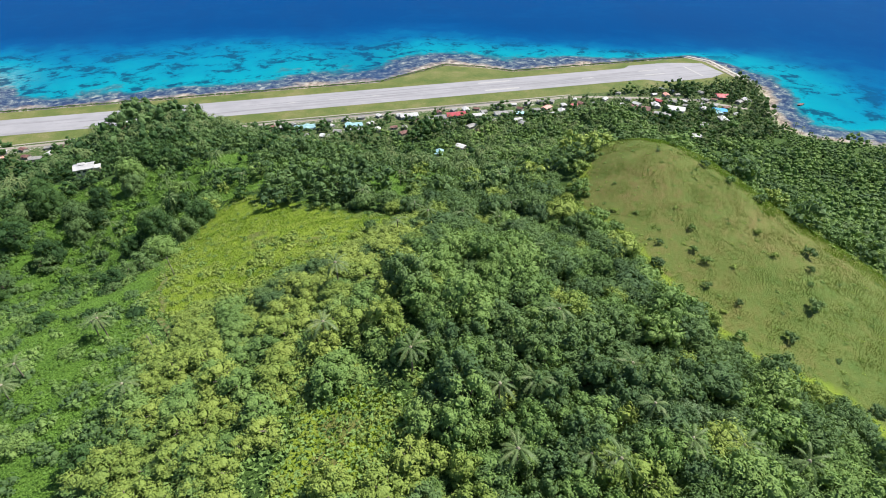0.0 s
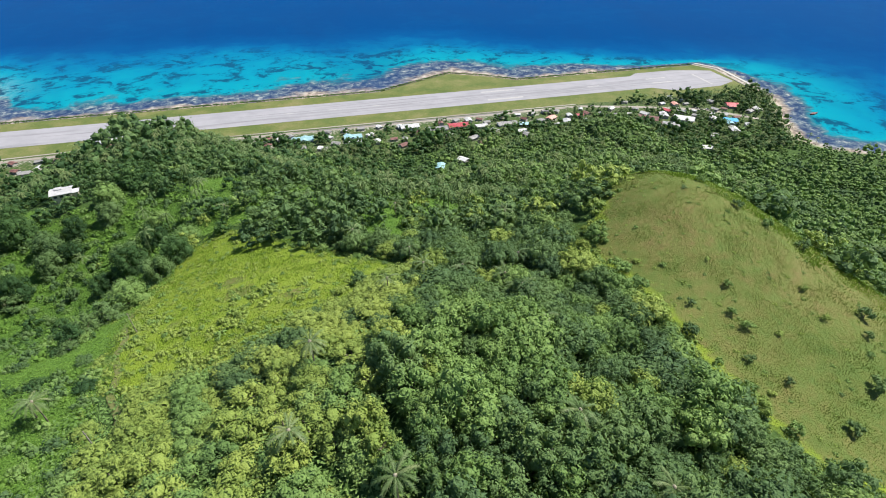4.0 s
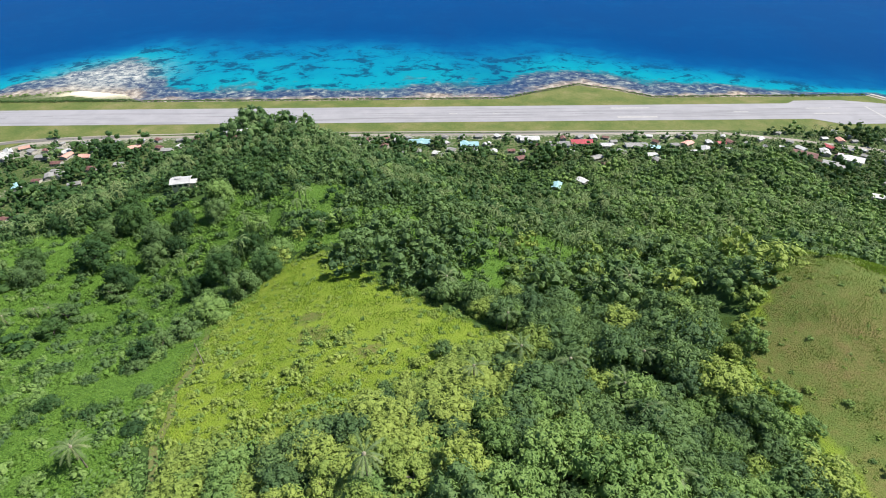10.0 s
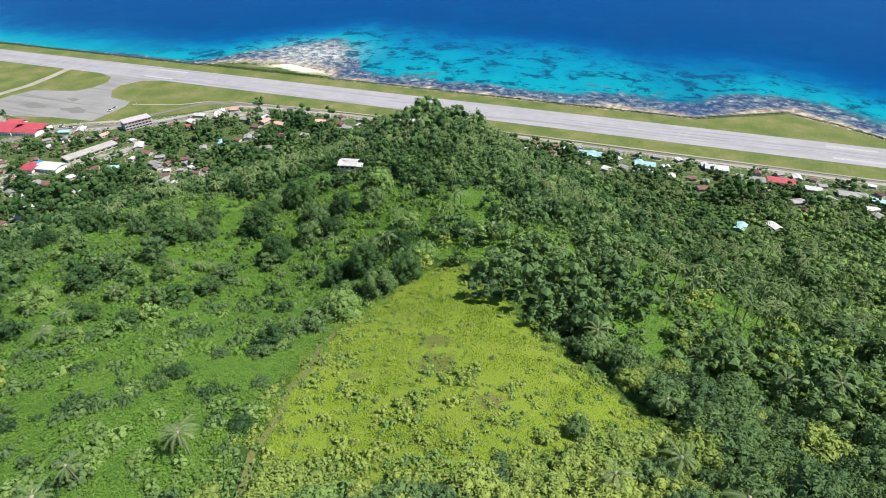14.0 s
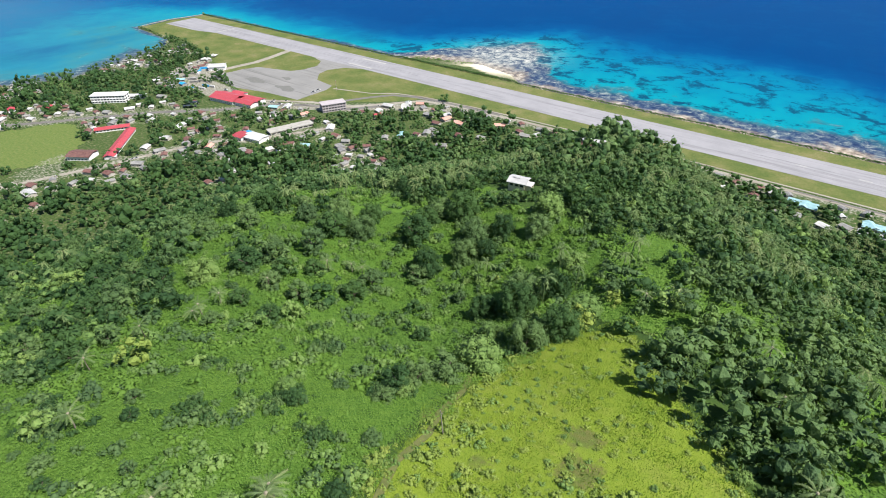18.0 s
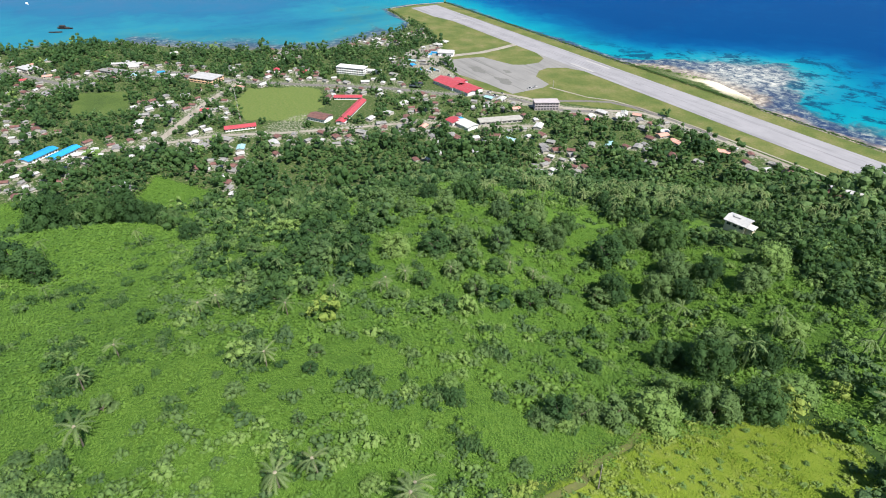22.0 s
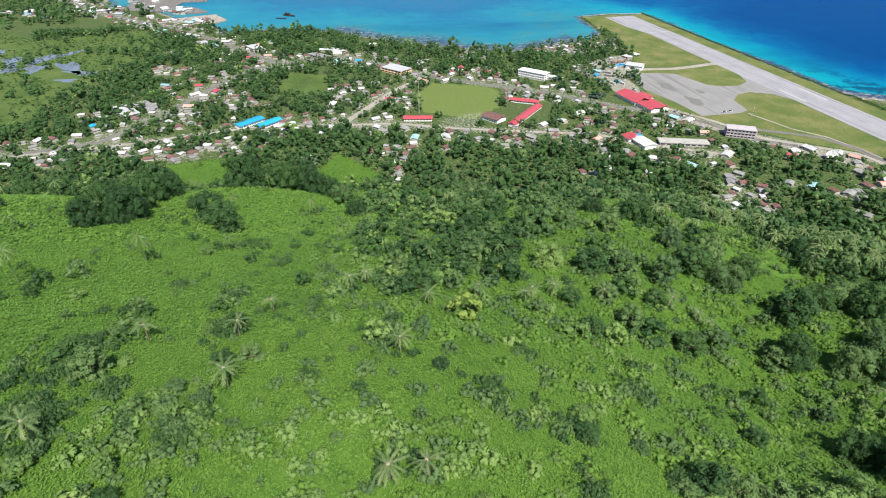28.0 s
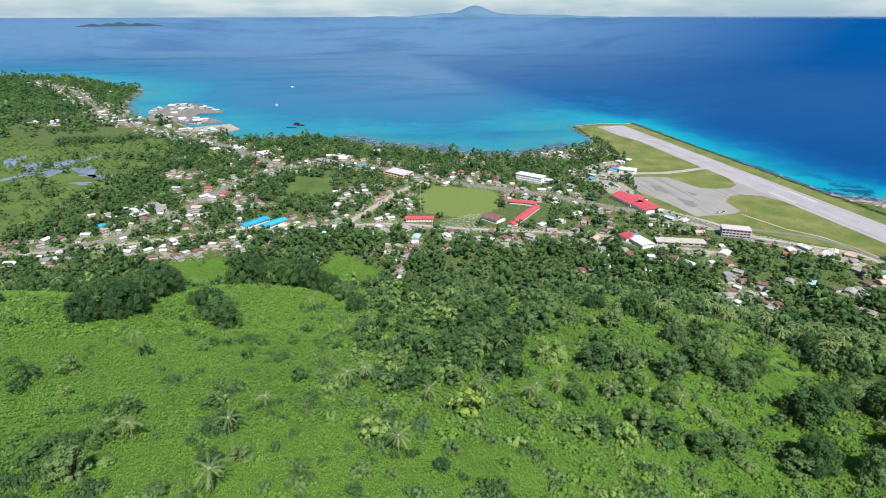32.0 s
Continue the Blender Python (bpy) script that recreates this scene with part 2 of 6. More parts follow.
SADDLE = [(1285, -600), (1282, -640), (1318, -652), (1345, -640), (1352, -610), (1400, -545), (1425, -520), (1410, -490), (1360, -500), (1320, -560), (1290, -585), (1255, -556), (1226, -512), (1203, -528), (1217, -562), (1222, -596), (1262, -608)]
AIRFIELD = [(0, 2), (1930, 2), (1942, -30), (1930, -140), (1640, -128), (1000, -122), (790, -130), (740, -188), (660, -245), (590, -300), (450, -250), (330, -200), (200, -165), (140, -165), (4, -155)]
SCHOOL = [(588, -555), (546, -618), (482, -618), (425, -582), (458, -504), (481, -490), (552, -513)]
MEADOW = [(416, -815), (329, -800), (350, -735), (455, -748)]
BARE = [(578, -606), (558, -545), (573, -522), (614, -561), (605, -600)]
YARD = [(330, -215), (440, -240), (448, -275), (600, -290), (690, -250), (750, -190), (860, -142), (860, -152), (770, -205), (700, -262), (600, -312), (470, -330), (360, -290)]
MARSH = [(560, -1140), (330, -1100), (200, -1060), (60, -1050), (-40, -1110), (20, -1280), (-200, -1500), (200, -1900), (700, -1500)]


def grain2(x, y, size, seed=0):
    """Soft value noise over the plan, 0 to 1."""
    x, y = np.asarray(x, float) / size, np.asarray(y, float) / size
    ix, iy = np.floor(x), np.floor(y)
    fx, fy = x - ix, y - iy
    fx, fy = fx * fx * (3 - 2 * fx), fy * fy * (3 - 2 * fy)

    def at(a, b):
        q = np.sin(a * 127.1 + b * 311.7 + seed * 74.7) * 43758.5453
        return q - np.floor(q)

    return (at(ix, iy) * (1 - fx) + at(ix + 1, iy) * fx) * (1 - fy) + (at(ix, iy + 1) * (1 - fx) + at(ix + 1, iy + 1) * fx) * fy


def steps(*pieces):
    return np.unique(np.concatenate([np.arange(a, b + 0.01, s) for a, b, s in pieces]))


def link_mesh(name, verts, faces, mat, smooth=False, parent=None, **attrs):
    me = bpy.data.meshes.new(name)
    verts, faces = np.asarray(verts, np.float32), np.asarray(faces, np.int32)
    k = faces.shape[1]
    me.vertices.add(len(verts))
    me.vertices.foreach_set("co", verts.ravel())
    me.loops.add(faces.size)
    me.loops.foreach_set("vertex_index", faces.ravel())
    me.polygons.add(len(faces))
    me.polygons.foreach_set("loop_start", np.arange(0, faces.size, k, dtype=np.int32))
    me.update(calc_edges=True)
    me.polygons.foreach_set("use_smooth", np.full(len(faces), smooth))
    for key, val in attrs.items():
        me.attributes.new(key, "FLOAT", "POINT").data.foreach_set("value", np.asarray(val, np.float32))
    me.materials.append(mat)
    ob = new(name, me)
    if parent:
        ob.parent = parent
    return ob


def sheet(name, xs, ys, zf, mat, **attrs):
    X, Y = np.meshgrid(xs, ys)
    Z = zf(X, Y)
    n = len(xs)
    i = (np.arange(len(ys) - 1)[:, None] * n + np.arange(n - 1)).ravel()
    faces = np.stack([i, i + 1, i + n + 1, i + n], 1)
    vals = {k: f(X, Y).ravel() for k, f in attrs.items()}
    return link_mesh(name, np.stack([X, Y, Z], -1).reshape(-1, 3), faces, mat, True, **vals)


def soft_mask(poly, edge):
    return lambda x, y: np.clip(deep_in(poly, x, y) / edge + 0.5, 0, 1)


def ground_height(x, y):
    d = deep_in(COAST, x, y)
    rough = np.sin(x * 0.31 + np.sin(y * 0.23) * 2) * np.cos(y * 0.27 + np.sin(x * 0.19) * 2)
    land = ground_z(x, y) + rough * 0.09 * np.clip(hill(x, y) / 20, 0, 1)
    return np.where(d > 10, land, np.clip(d * 0.3, -9, 3))


def ground_material():
    m, nt, nn, ll, bsdf = nodes_of("island_ground")
    pos = place_node(nt)
    n1, n2, n3 = noise_node(nt, 0.025, 5, 0.65, pos), noise_node(nt, 0.35, 4, 0.65, pos), noise_node(nt, 2.6, 3, 0.7, pos)
    forest = ramp_node(nt, [(0.3, (0.025, 0.055, 0.013)), (0.7, (0.06, 0.11, 0.022))], n2)
    vine = ramp_node(nt, [(0.3, (0.05, 0.112, 0.016)), (0.5, (0.085, 0.175, 0.022)), (0.72, (0.12, 0.215, 0.029))], n2)
    dry = ramp_node(nt, [(0.34, (0.075, 0.128, 0.026)), (0.47, (0.115, 0.148, 0.035)), (0.57, (0.15, 0.148, 0.045)), (0.68, (0.195, 0.145, 0.062))], mix_node(nt, 0.5, n1, n2))
    lime = ramp_node(nt, [(0.3, (0.12, 0.19, 0.022)), (0.5, (0.195, 0.265, 0.027)), (0.68, (0.225, 0.26, 0.05))], mix_node(nt, 0.4, n1, n2))
    field = ramp_node(nt, [(0.36, (0.07, 0.105, 0.026)), (0.46, (0.1, 0.128, 0.035)), (0.54, (0.14, 0.15, 0.05)), (0.64, (0.2, 0.18, 0.085))], mix_node(nt, 0.35, n1, n2))
    town = ramp_node(nt, [(0.42, (0.035, 0.07, 0.017)), (0.54, (0.07, 0.1, 0.03)), (0.62, (0.14, 0.13, 0.075)), (0.7, (0.26, 0.24, 0.18))], n2)
    marsh = ramp_node(nt, [(0.35, (0.04, 0.068, 0.018)), (0.52, (0.075, 0.118, 0.028)), (0.68, (0.125, 0.15, 0.048))], mix_node(nt, 0.5, n1, n2))
    gravel = ramp_node(nt, [(0.35, (0.13, 0.125, 0.085)), (0.5, (0.25, 0.235, 0.2)), (0.65, (0.38, 0.36, 0.32))], n2)
    pitch = ramp_node(nt, [(0.35, (0.085, 0.135, 0.034)), (0.5, (0.12, 0.165, 0.042)), (0.66, (0.165, 0.18, 0.062))], n2)
    col = forest
    for key, c in (("town", town), ("marsh", marsh), ("vine", vine), ("lime", lime), ("dry", dry), ("field", field), ("pitch", pitch), ("gravel", gravel)):
        edge = math_node(nt, "ADD", attr_node(nt, key), math_node(nt, "MULTIPLY", math_node(nt, "SUBTRACT", n2, 0.5), 0.9))
        f = ramp_node(nt, [(0.4, (0, 0, 0)), (0.6, (1, 1, 1))], edge)
        col = mix_node(nt, f, col, c)
    col = mix_node(nt, math_node(nt, "MULTIPLY", n3, 0.45), col, (0.02, 0.04, 0.01))
    sand = ramp_node(nt, [(0.35, (0.5, 0.44, 0.33)), (0.65, (0.66, 0.6, 0.47))], n2)
    col = mix_node(nt, attr_node(nt, "beach"), col, sand)
    ll.new(col, bsdf.inputs["Base Color"])
    bsdf.inputs["Roughness"].default_value = 0.9
    spec(bsdf, 0.15)
    bump_node(nt, bsdf, math_node(nt, "ADD", n3, n2), 0.6, 0.4)
    return m


def beach_mask(x, y):
    d = deep_in(COAST, x, y)
    spit = np.exp(-(((x - 770) / 55) ** 2 + ((y - 40) / 26) ** 2))
    return np.clip(np.where(d < 9, 0.25, 0) * (y < -160) + 1.4 * spit * (d < 30), 0, 1)


VILLAGE = [(1660, -128), (1935, -140), (1880, -320), (1700, -335), (1640, -250)]


def in_town(x, y):
    return ((x < 930) & (x > -500) & (hill(x, y) < 6)) | inside(VILLAGE, x, y) | ((x > 930) & (x < 1660) & (y > -232) & (hill(x, y) < 22))


def town_mask(x, y):
    return (in_town(x, y) > 0) * np.clip((12 - hill(x, y)) / 8, 0, 1) * (1 - soft_mask(AIRFIELD, 6)(x, y)) * (1 - soft_mask(MARSH, 30)(x, y))


SCRUB = [(1244, -655, 6), (1248, -666, 6.5), (1265, -679, 5), (1246, -684, 4), (1211, -669, 3), (1268, -768, 6), (1264, -775, 4), (1230, -676, 3)]


def scrub(x, y):
    """Brownish worn patches in the tall grass."""
    return np.maximum.reduce([0.75 * np.exp(-((x - a) ** 2 + (y - b) ** 2) / (1.2 * r * r)) for a, b, r in SCRUB])


M_GROUND = ground_material()
gx = steps((-2600, -400, 50), (-400, 560, 12), (560, 1010, 8), (1010, 1450, 3), (1450, 1960, 8), (1960, 2300, 40))
gy = steps((-2500, -1200, 50), (-1200, -900, 12), (-900, -520, 3), (-520, -180, 7), (-180, 90, 5), (90, 140, 10))
ground = sheet("ground", gx, gy, ground_height, M_GROUND, town=town_mask, marsh=lambda x, y: np.maximum(soft_mask(MARSH, 40)(x, y), soft_mask(MEADOW, 8)(x, y)), dry=lambda x, y: np.maximum(np.clip((deep_in(HILL_GRASS, x, y) - 2.5) / 9 + 0.5, 0, 1), scrub(x, y)),
               lime=lambda x, y: np.maximum.reduce([soft_mask(p, 8)(x, y) for p in (SPUR_GRASS, BARE_PATCH, HILL_GRASS)]), field=lambda x, y: np.maximum.reduce([soft_mask(p, 5)(x, y) for p in (AIRFIELD, [(1370, 0), (1440, 34), (1503, 64), (1560, 34), (1610, 0)])]), beach=beach_mask,
               pitch=soft_mask(SCHOOL, 4), gravel=lambda x, y: np.maximum(0.45 * soft_mask(BARE, 8)(x, y), soft_mask(YARD, 8)(x, y)),
               vine=lambda x, y: np.maximum(np.maximum.reduce([soft_mask(p, 12)(x, y) for p in (VINES, SADDLE, *GLADES)]), 0.9 * ((x < 1205) & (y < -540) & (hill(x, y) > 8))))
tagged(ground, "green tropical island ground, hills and a flat coastal plain", "ground", kind="structure")


# ---- sea ----
def reef(x, y):
    """0 at the shore, 1 where the reef flat ends, 2 at the drop-off, 3 in deep water."""
    d = np.maximum(-deep_in(COAST, x, y), 0)
    north = np.clip((y + 120) / 160, 0, 1)
    west = np.clip((900 - x) / 400, 0, 1)
    inner = np.interp(x, (-300, 0, 560, 648, 735, 811, 915, 1198, 1271, 1413, 1561, 1744, 1783, 1930, 2100), (40, 8, 14, 100, 190, 110, 50, 52, 80, 85, 75, 62, 24, 8, 40))
    outer = np.interp(x, (-500, 0, 500, 640, 750, 948, 1162, 1375, 1582, 1716, 1831, 1930, 2300), (300, 90, 110, 200, 280, 310, 315, 240, 200, 150, 85, 30, 200))
    inner = inner * north + (1 - north) * ((8 + 52 * ((y < -240) & (y > -720))) * west + 45 * (1 - west))
    outer = outer * north + (1 - north) * (330 * west + 190 * (1 - west))
    far = 130 * north + (1 - north) * (900 * west + 220 * (1 - west))
    far = np.maximum(far, np.clip((200 - x) * 0.8, 0, 900))
    return np.where(d < inner, d / inner, np.where(d < outer, 1 + (d - inner) / (outer - inner), 2 + np.clip((d - outer) / far, 0, 1)))


def water_material():
    m, nt, nn, ll, bsdf = nodes_of("sea_water")
    pos = place_node(nt)
    u = attr_node(nt, "reef")
    big, mid, fine = noise_node(nt, 0.006, 4, 0.6, pos), noise_node(nt, 0.022, 5, 0.6, pos, 0.6), noise_node(nt, 0.09, 4, 0.65, pos, 0.4)
    wob = math_node(nt, "ADD", math_node(nt, "MULTIPLY", math_node(nt, "SUBTRACT", mid, 0.5), 0.9), math_node(nt, "MULTIPLY", math_node(nt, "SUBTRACT", big, 0.5), 0.9))
    uu = math_node(nt, "DIVIDE", math_node(nt, "ADD", u, wob), 3.0, True)
    col = ramp_node(nt, [(0.0, (0.17, 0.14, 0.09)), (0.14, (0.08, 0.09, 0.085)), (0.28, (0.02, 0.11, 0.13)), (0.34, (0.003, 0.19, 0.245)), (0.5, (0.002, 0.145, 0.235)), (0.64, (0.001, 0.085, 0.2)), (0.8, (0.0005, 0.05, 0.16)), (1.0, (0.0, 0.037, 0.138))], uu)
    flat = ramp_node(nt, [(0.38, (0.012, 0.024, 0.07)), (0.47, (0.028, 0.05, 0.105)), (0.55, (0.08, 0.11, 0.145)), (0.65, (0.27, 0.29, 0.28))], noise_node(nt, 0.075, 6, 0.75, pos, 0.5))
    on_flat = ramp_node(nt, [(0.02, (0.5, 0.5, 0.5)), (0.12, (0.9, 0.9, 0.9)), (0.24, (0.9, 0.9, 0.9)), (0.34, (0, 0, 0))], uu)
    col = mix_node(nt, on_flat, col, flat)
    shore = ramp_node(nt, [(0.4, (0.12, 0.1, 0.09)), (0.52, (0.3, 0.25, 0.19)), (0.64, (0.46, 0.42, 0.36))], fine)
    near = ramp_node(nt, [(0.0, (0.9, 0.9, 0.9)), (0.05, (0.7, 0.7, 0.7)), (0.11, (0, 0, 0))], uu)
    col = mix_node(nt, near, col, shore)
    rubble = ramp_node(nt, [(0.42, (0.06, 0.085, 0.12)), (0.52, (0.24, 0.26, 0.26)), (0.66, (0.46, 0.46, 0.42))], noise_node(nt, 0.075, 6, 0.75, pos, 0.5))
    col = mix_node(nt, attr_node(nt, "pale"), col, rubble)
    dark = ramp_node(nt, [(0.51, (0, 0, 0)), (0.58, (0.85, 0.85, 0.85))], mix_node(nt, 0.3, mid, fine))
    zone = ramp_node(nt, [(0.3, (0, 0, 0)), (0.36, (1, 1, 1)), (0.6, (0.8, 0.8, 0.8)), (0.75, (0, 0, 0))], uu)
    dark = math_node(nt, "MULTIPLY", dark, attr_node(nt, "coral"))
    col = mix_node(nt, math_node(nt, "MULTIPLY", dark, zone), col, (0.004, 0.03, 0.07))
    # last stops turn paler: haze and sky sheen of far water put into colour
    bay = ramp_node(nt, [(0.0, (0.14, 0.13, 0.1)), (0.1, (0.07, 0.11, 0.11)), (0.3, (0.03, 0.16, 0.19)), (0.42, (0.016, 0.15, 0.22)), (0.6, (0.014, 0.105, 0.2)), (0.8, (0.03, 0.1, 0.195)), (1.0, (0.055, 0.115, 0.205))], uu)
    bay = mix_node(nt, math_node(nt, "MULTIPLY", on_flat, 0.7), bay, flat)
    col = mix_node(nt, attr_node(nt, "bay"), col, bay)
    # broad darker bands: cloud shadows painted into the sea colour
    cloud_shade = nn.new("ShaderNodeMapping")
    cloud_shade.inputs["Scale"].default_value = (1.0, 0.35, 1.0)
    ll.new(pos, cloud_shade.inputs["Vector"])
    col = mix_node(nt, ramp_node(nt, [(0.5, (0, 0, 0)), (0.68, (0.32, 0.32, 0.32))], noise_node(nt, 0.004, 4, 0.6, cloud_shade.outputs[0], 0.4)), col, (0.003, 0.03, 0.11))
    ll.new(col, bsdf.inputs["Base Color"])
    bsdf.inputs["Roughness"].default_value = 0.26
    bsdf.inputs["IOR"].default_value = 1.13
    spec(bsdf, 0.015)
    w1 = noise_node(nt, 0.05, 8, 0.7, pos, 0.5)
    bump_node(nt, bsdf, w1, 0.18, 0.8)
    return m


def sea_height(x, y):
    r = np.hypot(x - 1250, y + 740)
    return np.where(r > 3900, 214 * np.clip((r - 3900) / 950, 0, 1) ** 1.5, 0.0)


M_SEA = water_material()
sx = steps((-3700, -600, 100), (-600, 2100, 15), (2100, 6300, 100))
sy = steps((-5800, -1400, 120), (-1400, -300, 25), (-300, 500, 12), (500, 4200, 100))
# bay grows westward with distance, bringing in the painted haze and sheen
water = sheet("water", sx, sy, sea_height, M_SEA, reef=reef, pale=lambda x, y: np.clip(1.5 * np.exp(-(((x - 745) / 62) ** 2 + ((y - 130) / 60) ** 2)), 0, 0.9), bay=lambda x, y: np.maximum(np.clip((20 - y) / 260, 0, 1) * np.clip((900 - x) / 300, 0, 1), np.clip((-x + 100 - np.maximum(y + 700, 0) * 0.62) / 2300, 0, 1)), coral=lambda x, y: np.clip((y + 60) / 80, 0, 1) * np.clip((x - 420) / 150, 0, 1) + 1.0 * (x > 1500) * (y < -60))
tagged(water, "blue tropical sea with turquoise shallows over reef", "sea", kind="structure")


# ---- airfield ----
def strip(line, width, z, name, mat, on_land=False):
    """A band of even width along a line of the plan."""
    p = np.array(line, float)
    fine = [p[0]]
    for a, b in zip(p[:-1], p[1:]):
        n = max(1, int(np.hypot(*(b - a)) / 10))
        fine += [a + (b - a) * k / n for k in range(1, n + 1)]
    p = np.array(fine)
    t = np.gradient(p, axis=0)
    t /= np.linalg.norm(t, axis=1)[:, None] + 1e-9
    nrm = np.stack([-t[:, 1], t[:, 0]], 1) * width / 2
    le, ri = p + nrm, p - nrm
    v = []
    for q in (le, ri):
        zz = (ground_z(q[:, 0], q[:, 1]) if on_land else np.full(len(q), 3.0)) + z
        v.append(np.c_[q, zz])
    v = np.concatenate([v[0], v[1], v[0] - (0, 0, 0.6), v[1] - (0, 0, 0.6)])
    n = len(p)
    i = np.arange(n - 1)
    f = np.concatenate([np.stack(s, 1) for s in ((i, i + n, i + n + 1, i + 1), (i, i + 1, i + 2 * n + 1, i + 2 * n), (i + n, i + 3 * n, i + 3 * n + 1, i + n + 1))])
    return link_mesh(name, v, f, mat)


def slab(name, poly, z0, z1, mat, parent=None):
    """A flat piece with an outline from the plan."""
    bm = bmesh.new()
    f = bm.faces.new([bm.verts.new((x, y, z1)) for x, y in poly])
    if f.normal.z < 0:
        f.normal_flip()
    r = bmesh.ops.extrude_face_region(bm, geom=[f])
    for v in r["geom"]:
        if isinstance(v, bmesh.types.BMVert):
            v.co.z = z0
    bmesh.ops.recalc_face_normals(bm, faces=bm.faces)
    return part(name, bm, mat, parent)


def part(name, bm, material, parent=None, label=""):
    me = bpy.data.meshes.new(name)
    bm.to_mesh(me)
    bm.free()
    me.materials.append(material)
    ob = new(name, me)
    if parent:
        ob.parent = parent
    return tagged(ob, label)


def concrete_material(name, a, b, stain):
    """Weathered pavement with slab joints, rubber marks along the way and patches."""
    m, nt, nn, ll, bsdf = nodes_of(name)
    pos = place_node(nt)
    mp = nn.new("ShaderNodeMapping")
    mp.inputs["Scale"].default_value = (0.035, 1.0, 1.0)
    ll.new(pos, mp.inputs["Vector"])
    streak, blot, grain = noise_node(nt, 0.16, 5, 0.65, mp.outputs[0]), noise_node(nt, 0.035, 5, 0.6, pos), noise_node(nt, 1.5, 3, 0.6, pos)
    col = ramp_node(nt, [(0.3, a), (0.7, b)], mix_node(nt, 0.5, streak, blot))
    col = mix_node(nt, ramp_node(nt, [(0.5, (0, 0, 0)), (0.66, (0.85, 0.85, 0.85))], streak), col, stain)
    col = mix_node(nt, math_node(nt, "MULTIPLY", grain, 0.25), col, stain)
    ll.new(col, bsdf.inputs["Base Color"])
    bsdf.inputs["Roughness"].default_value = 0.85
    spec(bsdf, 0.2)
    bump_node(nt, bsdf, grain, 0.2, 0.05)
    return m


M_RUNWAY = concrete_material("runway_concrete", (0.2, 0.2, 0.217), (0.31, 0.305, 0.325), (0.145, 0.145, 0.156))
M_APRON = concrete_material("apron_concrete", (0.17, 0.17, 0.168), (0.245, 0.24, 0.235), (0.11, 0.11, 0.105))
M_PALE_ROAD = concrete_material("pale_road", (0.22, 0.2, 0.17), (0.33, 0.31, 0.27), (0.15, 0.13, 0.1))
M_ROAD = concrete_material("grey_road", (0.11, 0.105, 0.1), (0.19, 0.18, 0.17), (0.075, 0.07, 0.065))
M_PAINT = surf("worn_white_paint", (0.27, 0.265, 0.26), (0.36, 0.355, 0.345), 0.3, 0.7, 0, rand=0)

runway = slab("runway", [(20, -36), (140, -36), (200, -34), (1780, -33), (1795, -22), (1862, -22), (1905, -34), (1921, -40), (1922, -96), (1890, -110), (1812, -112), (1782, -92), (190, -90), (130, -104), (24, -106)], 2.6, 3.15, M_RUNWAY)
tagged(runway, "long pale grey concrete runway with rubber streaks", "runway", kind="structure")
for k, (x0, x1, y0, y1) in enumerate([(1526, 1580, -48, -43), (1526, 1580, -82, -77), (1690, 1710, -64, -62), (1300, 1312, -62, -60), (1360, 1372, -62, -60), (1240, 1252, -62, -60), (1880, 1883, -100, -48), (1795, 1830, -54, -51), (1795, 1830, -74, -71), (560, 614, -48, -43), (560, 614, -82, -77), (180, 184, -85, -40)]):
    slab("runway_marking", [(x0, y0), (x1, y0), (x1, y1), (x0, y1)], 3.15, 3.17, M_PAINT, runway)
apron = slab("apron", [(440, -262), (446, -214), (456, -188), (492, -178), (518, -170), (528, -152), (530, -124), (514, -101), (480, -90), (480, -86), (690, -86), (610, -88), (575, -104), (561, -130), (566, -152), (588, -176), (628, -182), (636, -200), (636, -256), (576, -262), (520, -276), (466, -270)], 2.6, 3.12, M_APRON)
tagged(apron, "weathered grey concrete aircraft apron with taxiway", "apron", kind="structure")
tagged(strip([(414, -88), (423, -130), (429, -172), (424, -215), (420, -250)], 12, 0.14, "taxiway", M_PALE_ROAD), "narrow pale concrete taxiway stub", "taxiway", kind="structure")
ROADS = [([(600, -286), (660, -250), (718, -228), (745, -196), (780, -152), (830, -139), (960, -132), (1200, -132), (1640, -136), (1720, -160), (1800, -190), (1850, -240)], 7, M_PALE_ROAD),
         ([(574, -1013), (524, -981), (487, -955), (356, -899), (314, -869), (273, -817), (247, -759), (250, -700), (317, -640), (388, -580), (450, -502), (470, -472), (525, -402), (586, -344), (618, -294), (664, -262), (722, -238), (752, -198)], 8, M_ROAD),
         ([(575, -728), (450, -643), (388, -585)], 9, M_PALE_ROAD),
         ([(752, -300), (700, -390), (665, -422), (635, -523), (612, -591), (582, -659), (575, -728), (566, -770), (560, -840), (590, -1000), (600, -1150)], 6, M_PALE_ROAD),
         ([(273, -817), (180, -880), (60, -960), (-80, -1080), (-300, -1290), (-560, -1420), (-900, -1600), (-1300, -1900)], 8, M_ROAD),
         ([(574, -1013), (600, -1120), (560, -1300)], 8, M_ROAD)]
for line, wid, mat in ROADS:
    tagged(strip(line, wid, 0.1, "road", mat, True), "pale coral gravel town road" if mat is M_PALE_ROAD else "grey paved town road", "road", kind="structure")


TRAIL = [(1203, -622), (1206, -632), (1208, -646), (1211.5, -655), (1213, -666), (1216.5, -675), (1217, -686), (1221, -696), (1222, -706), (1227, -716), (1228, -722)]
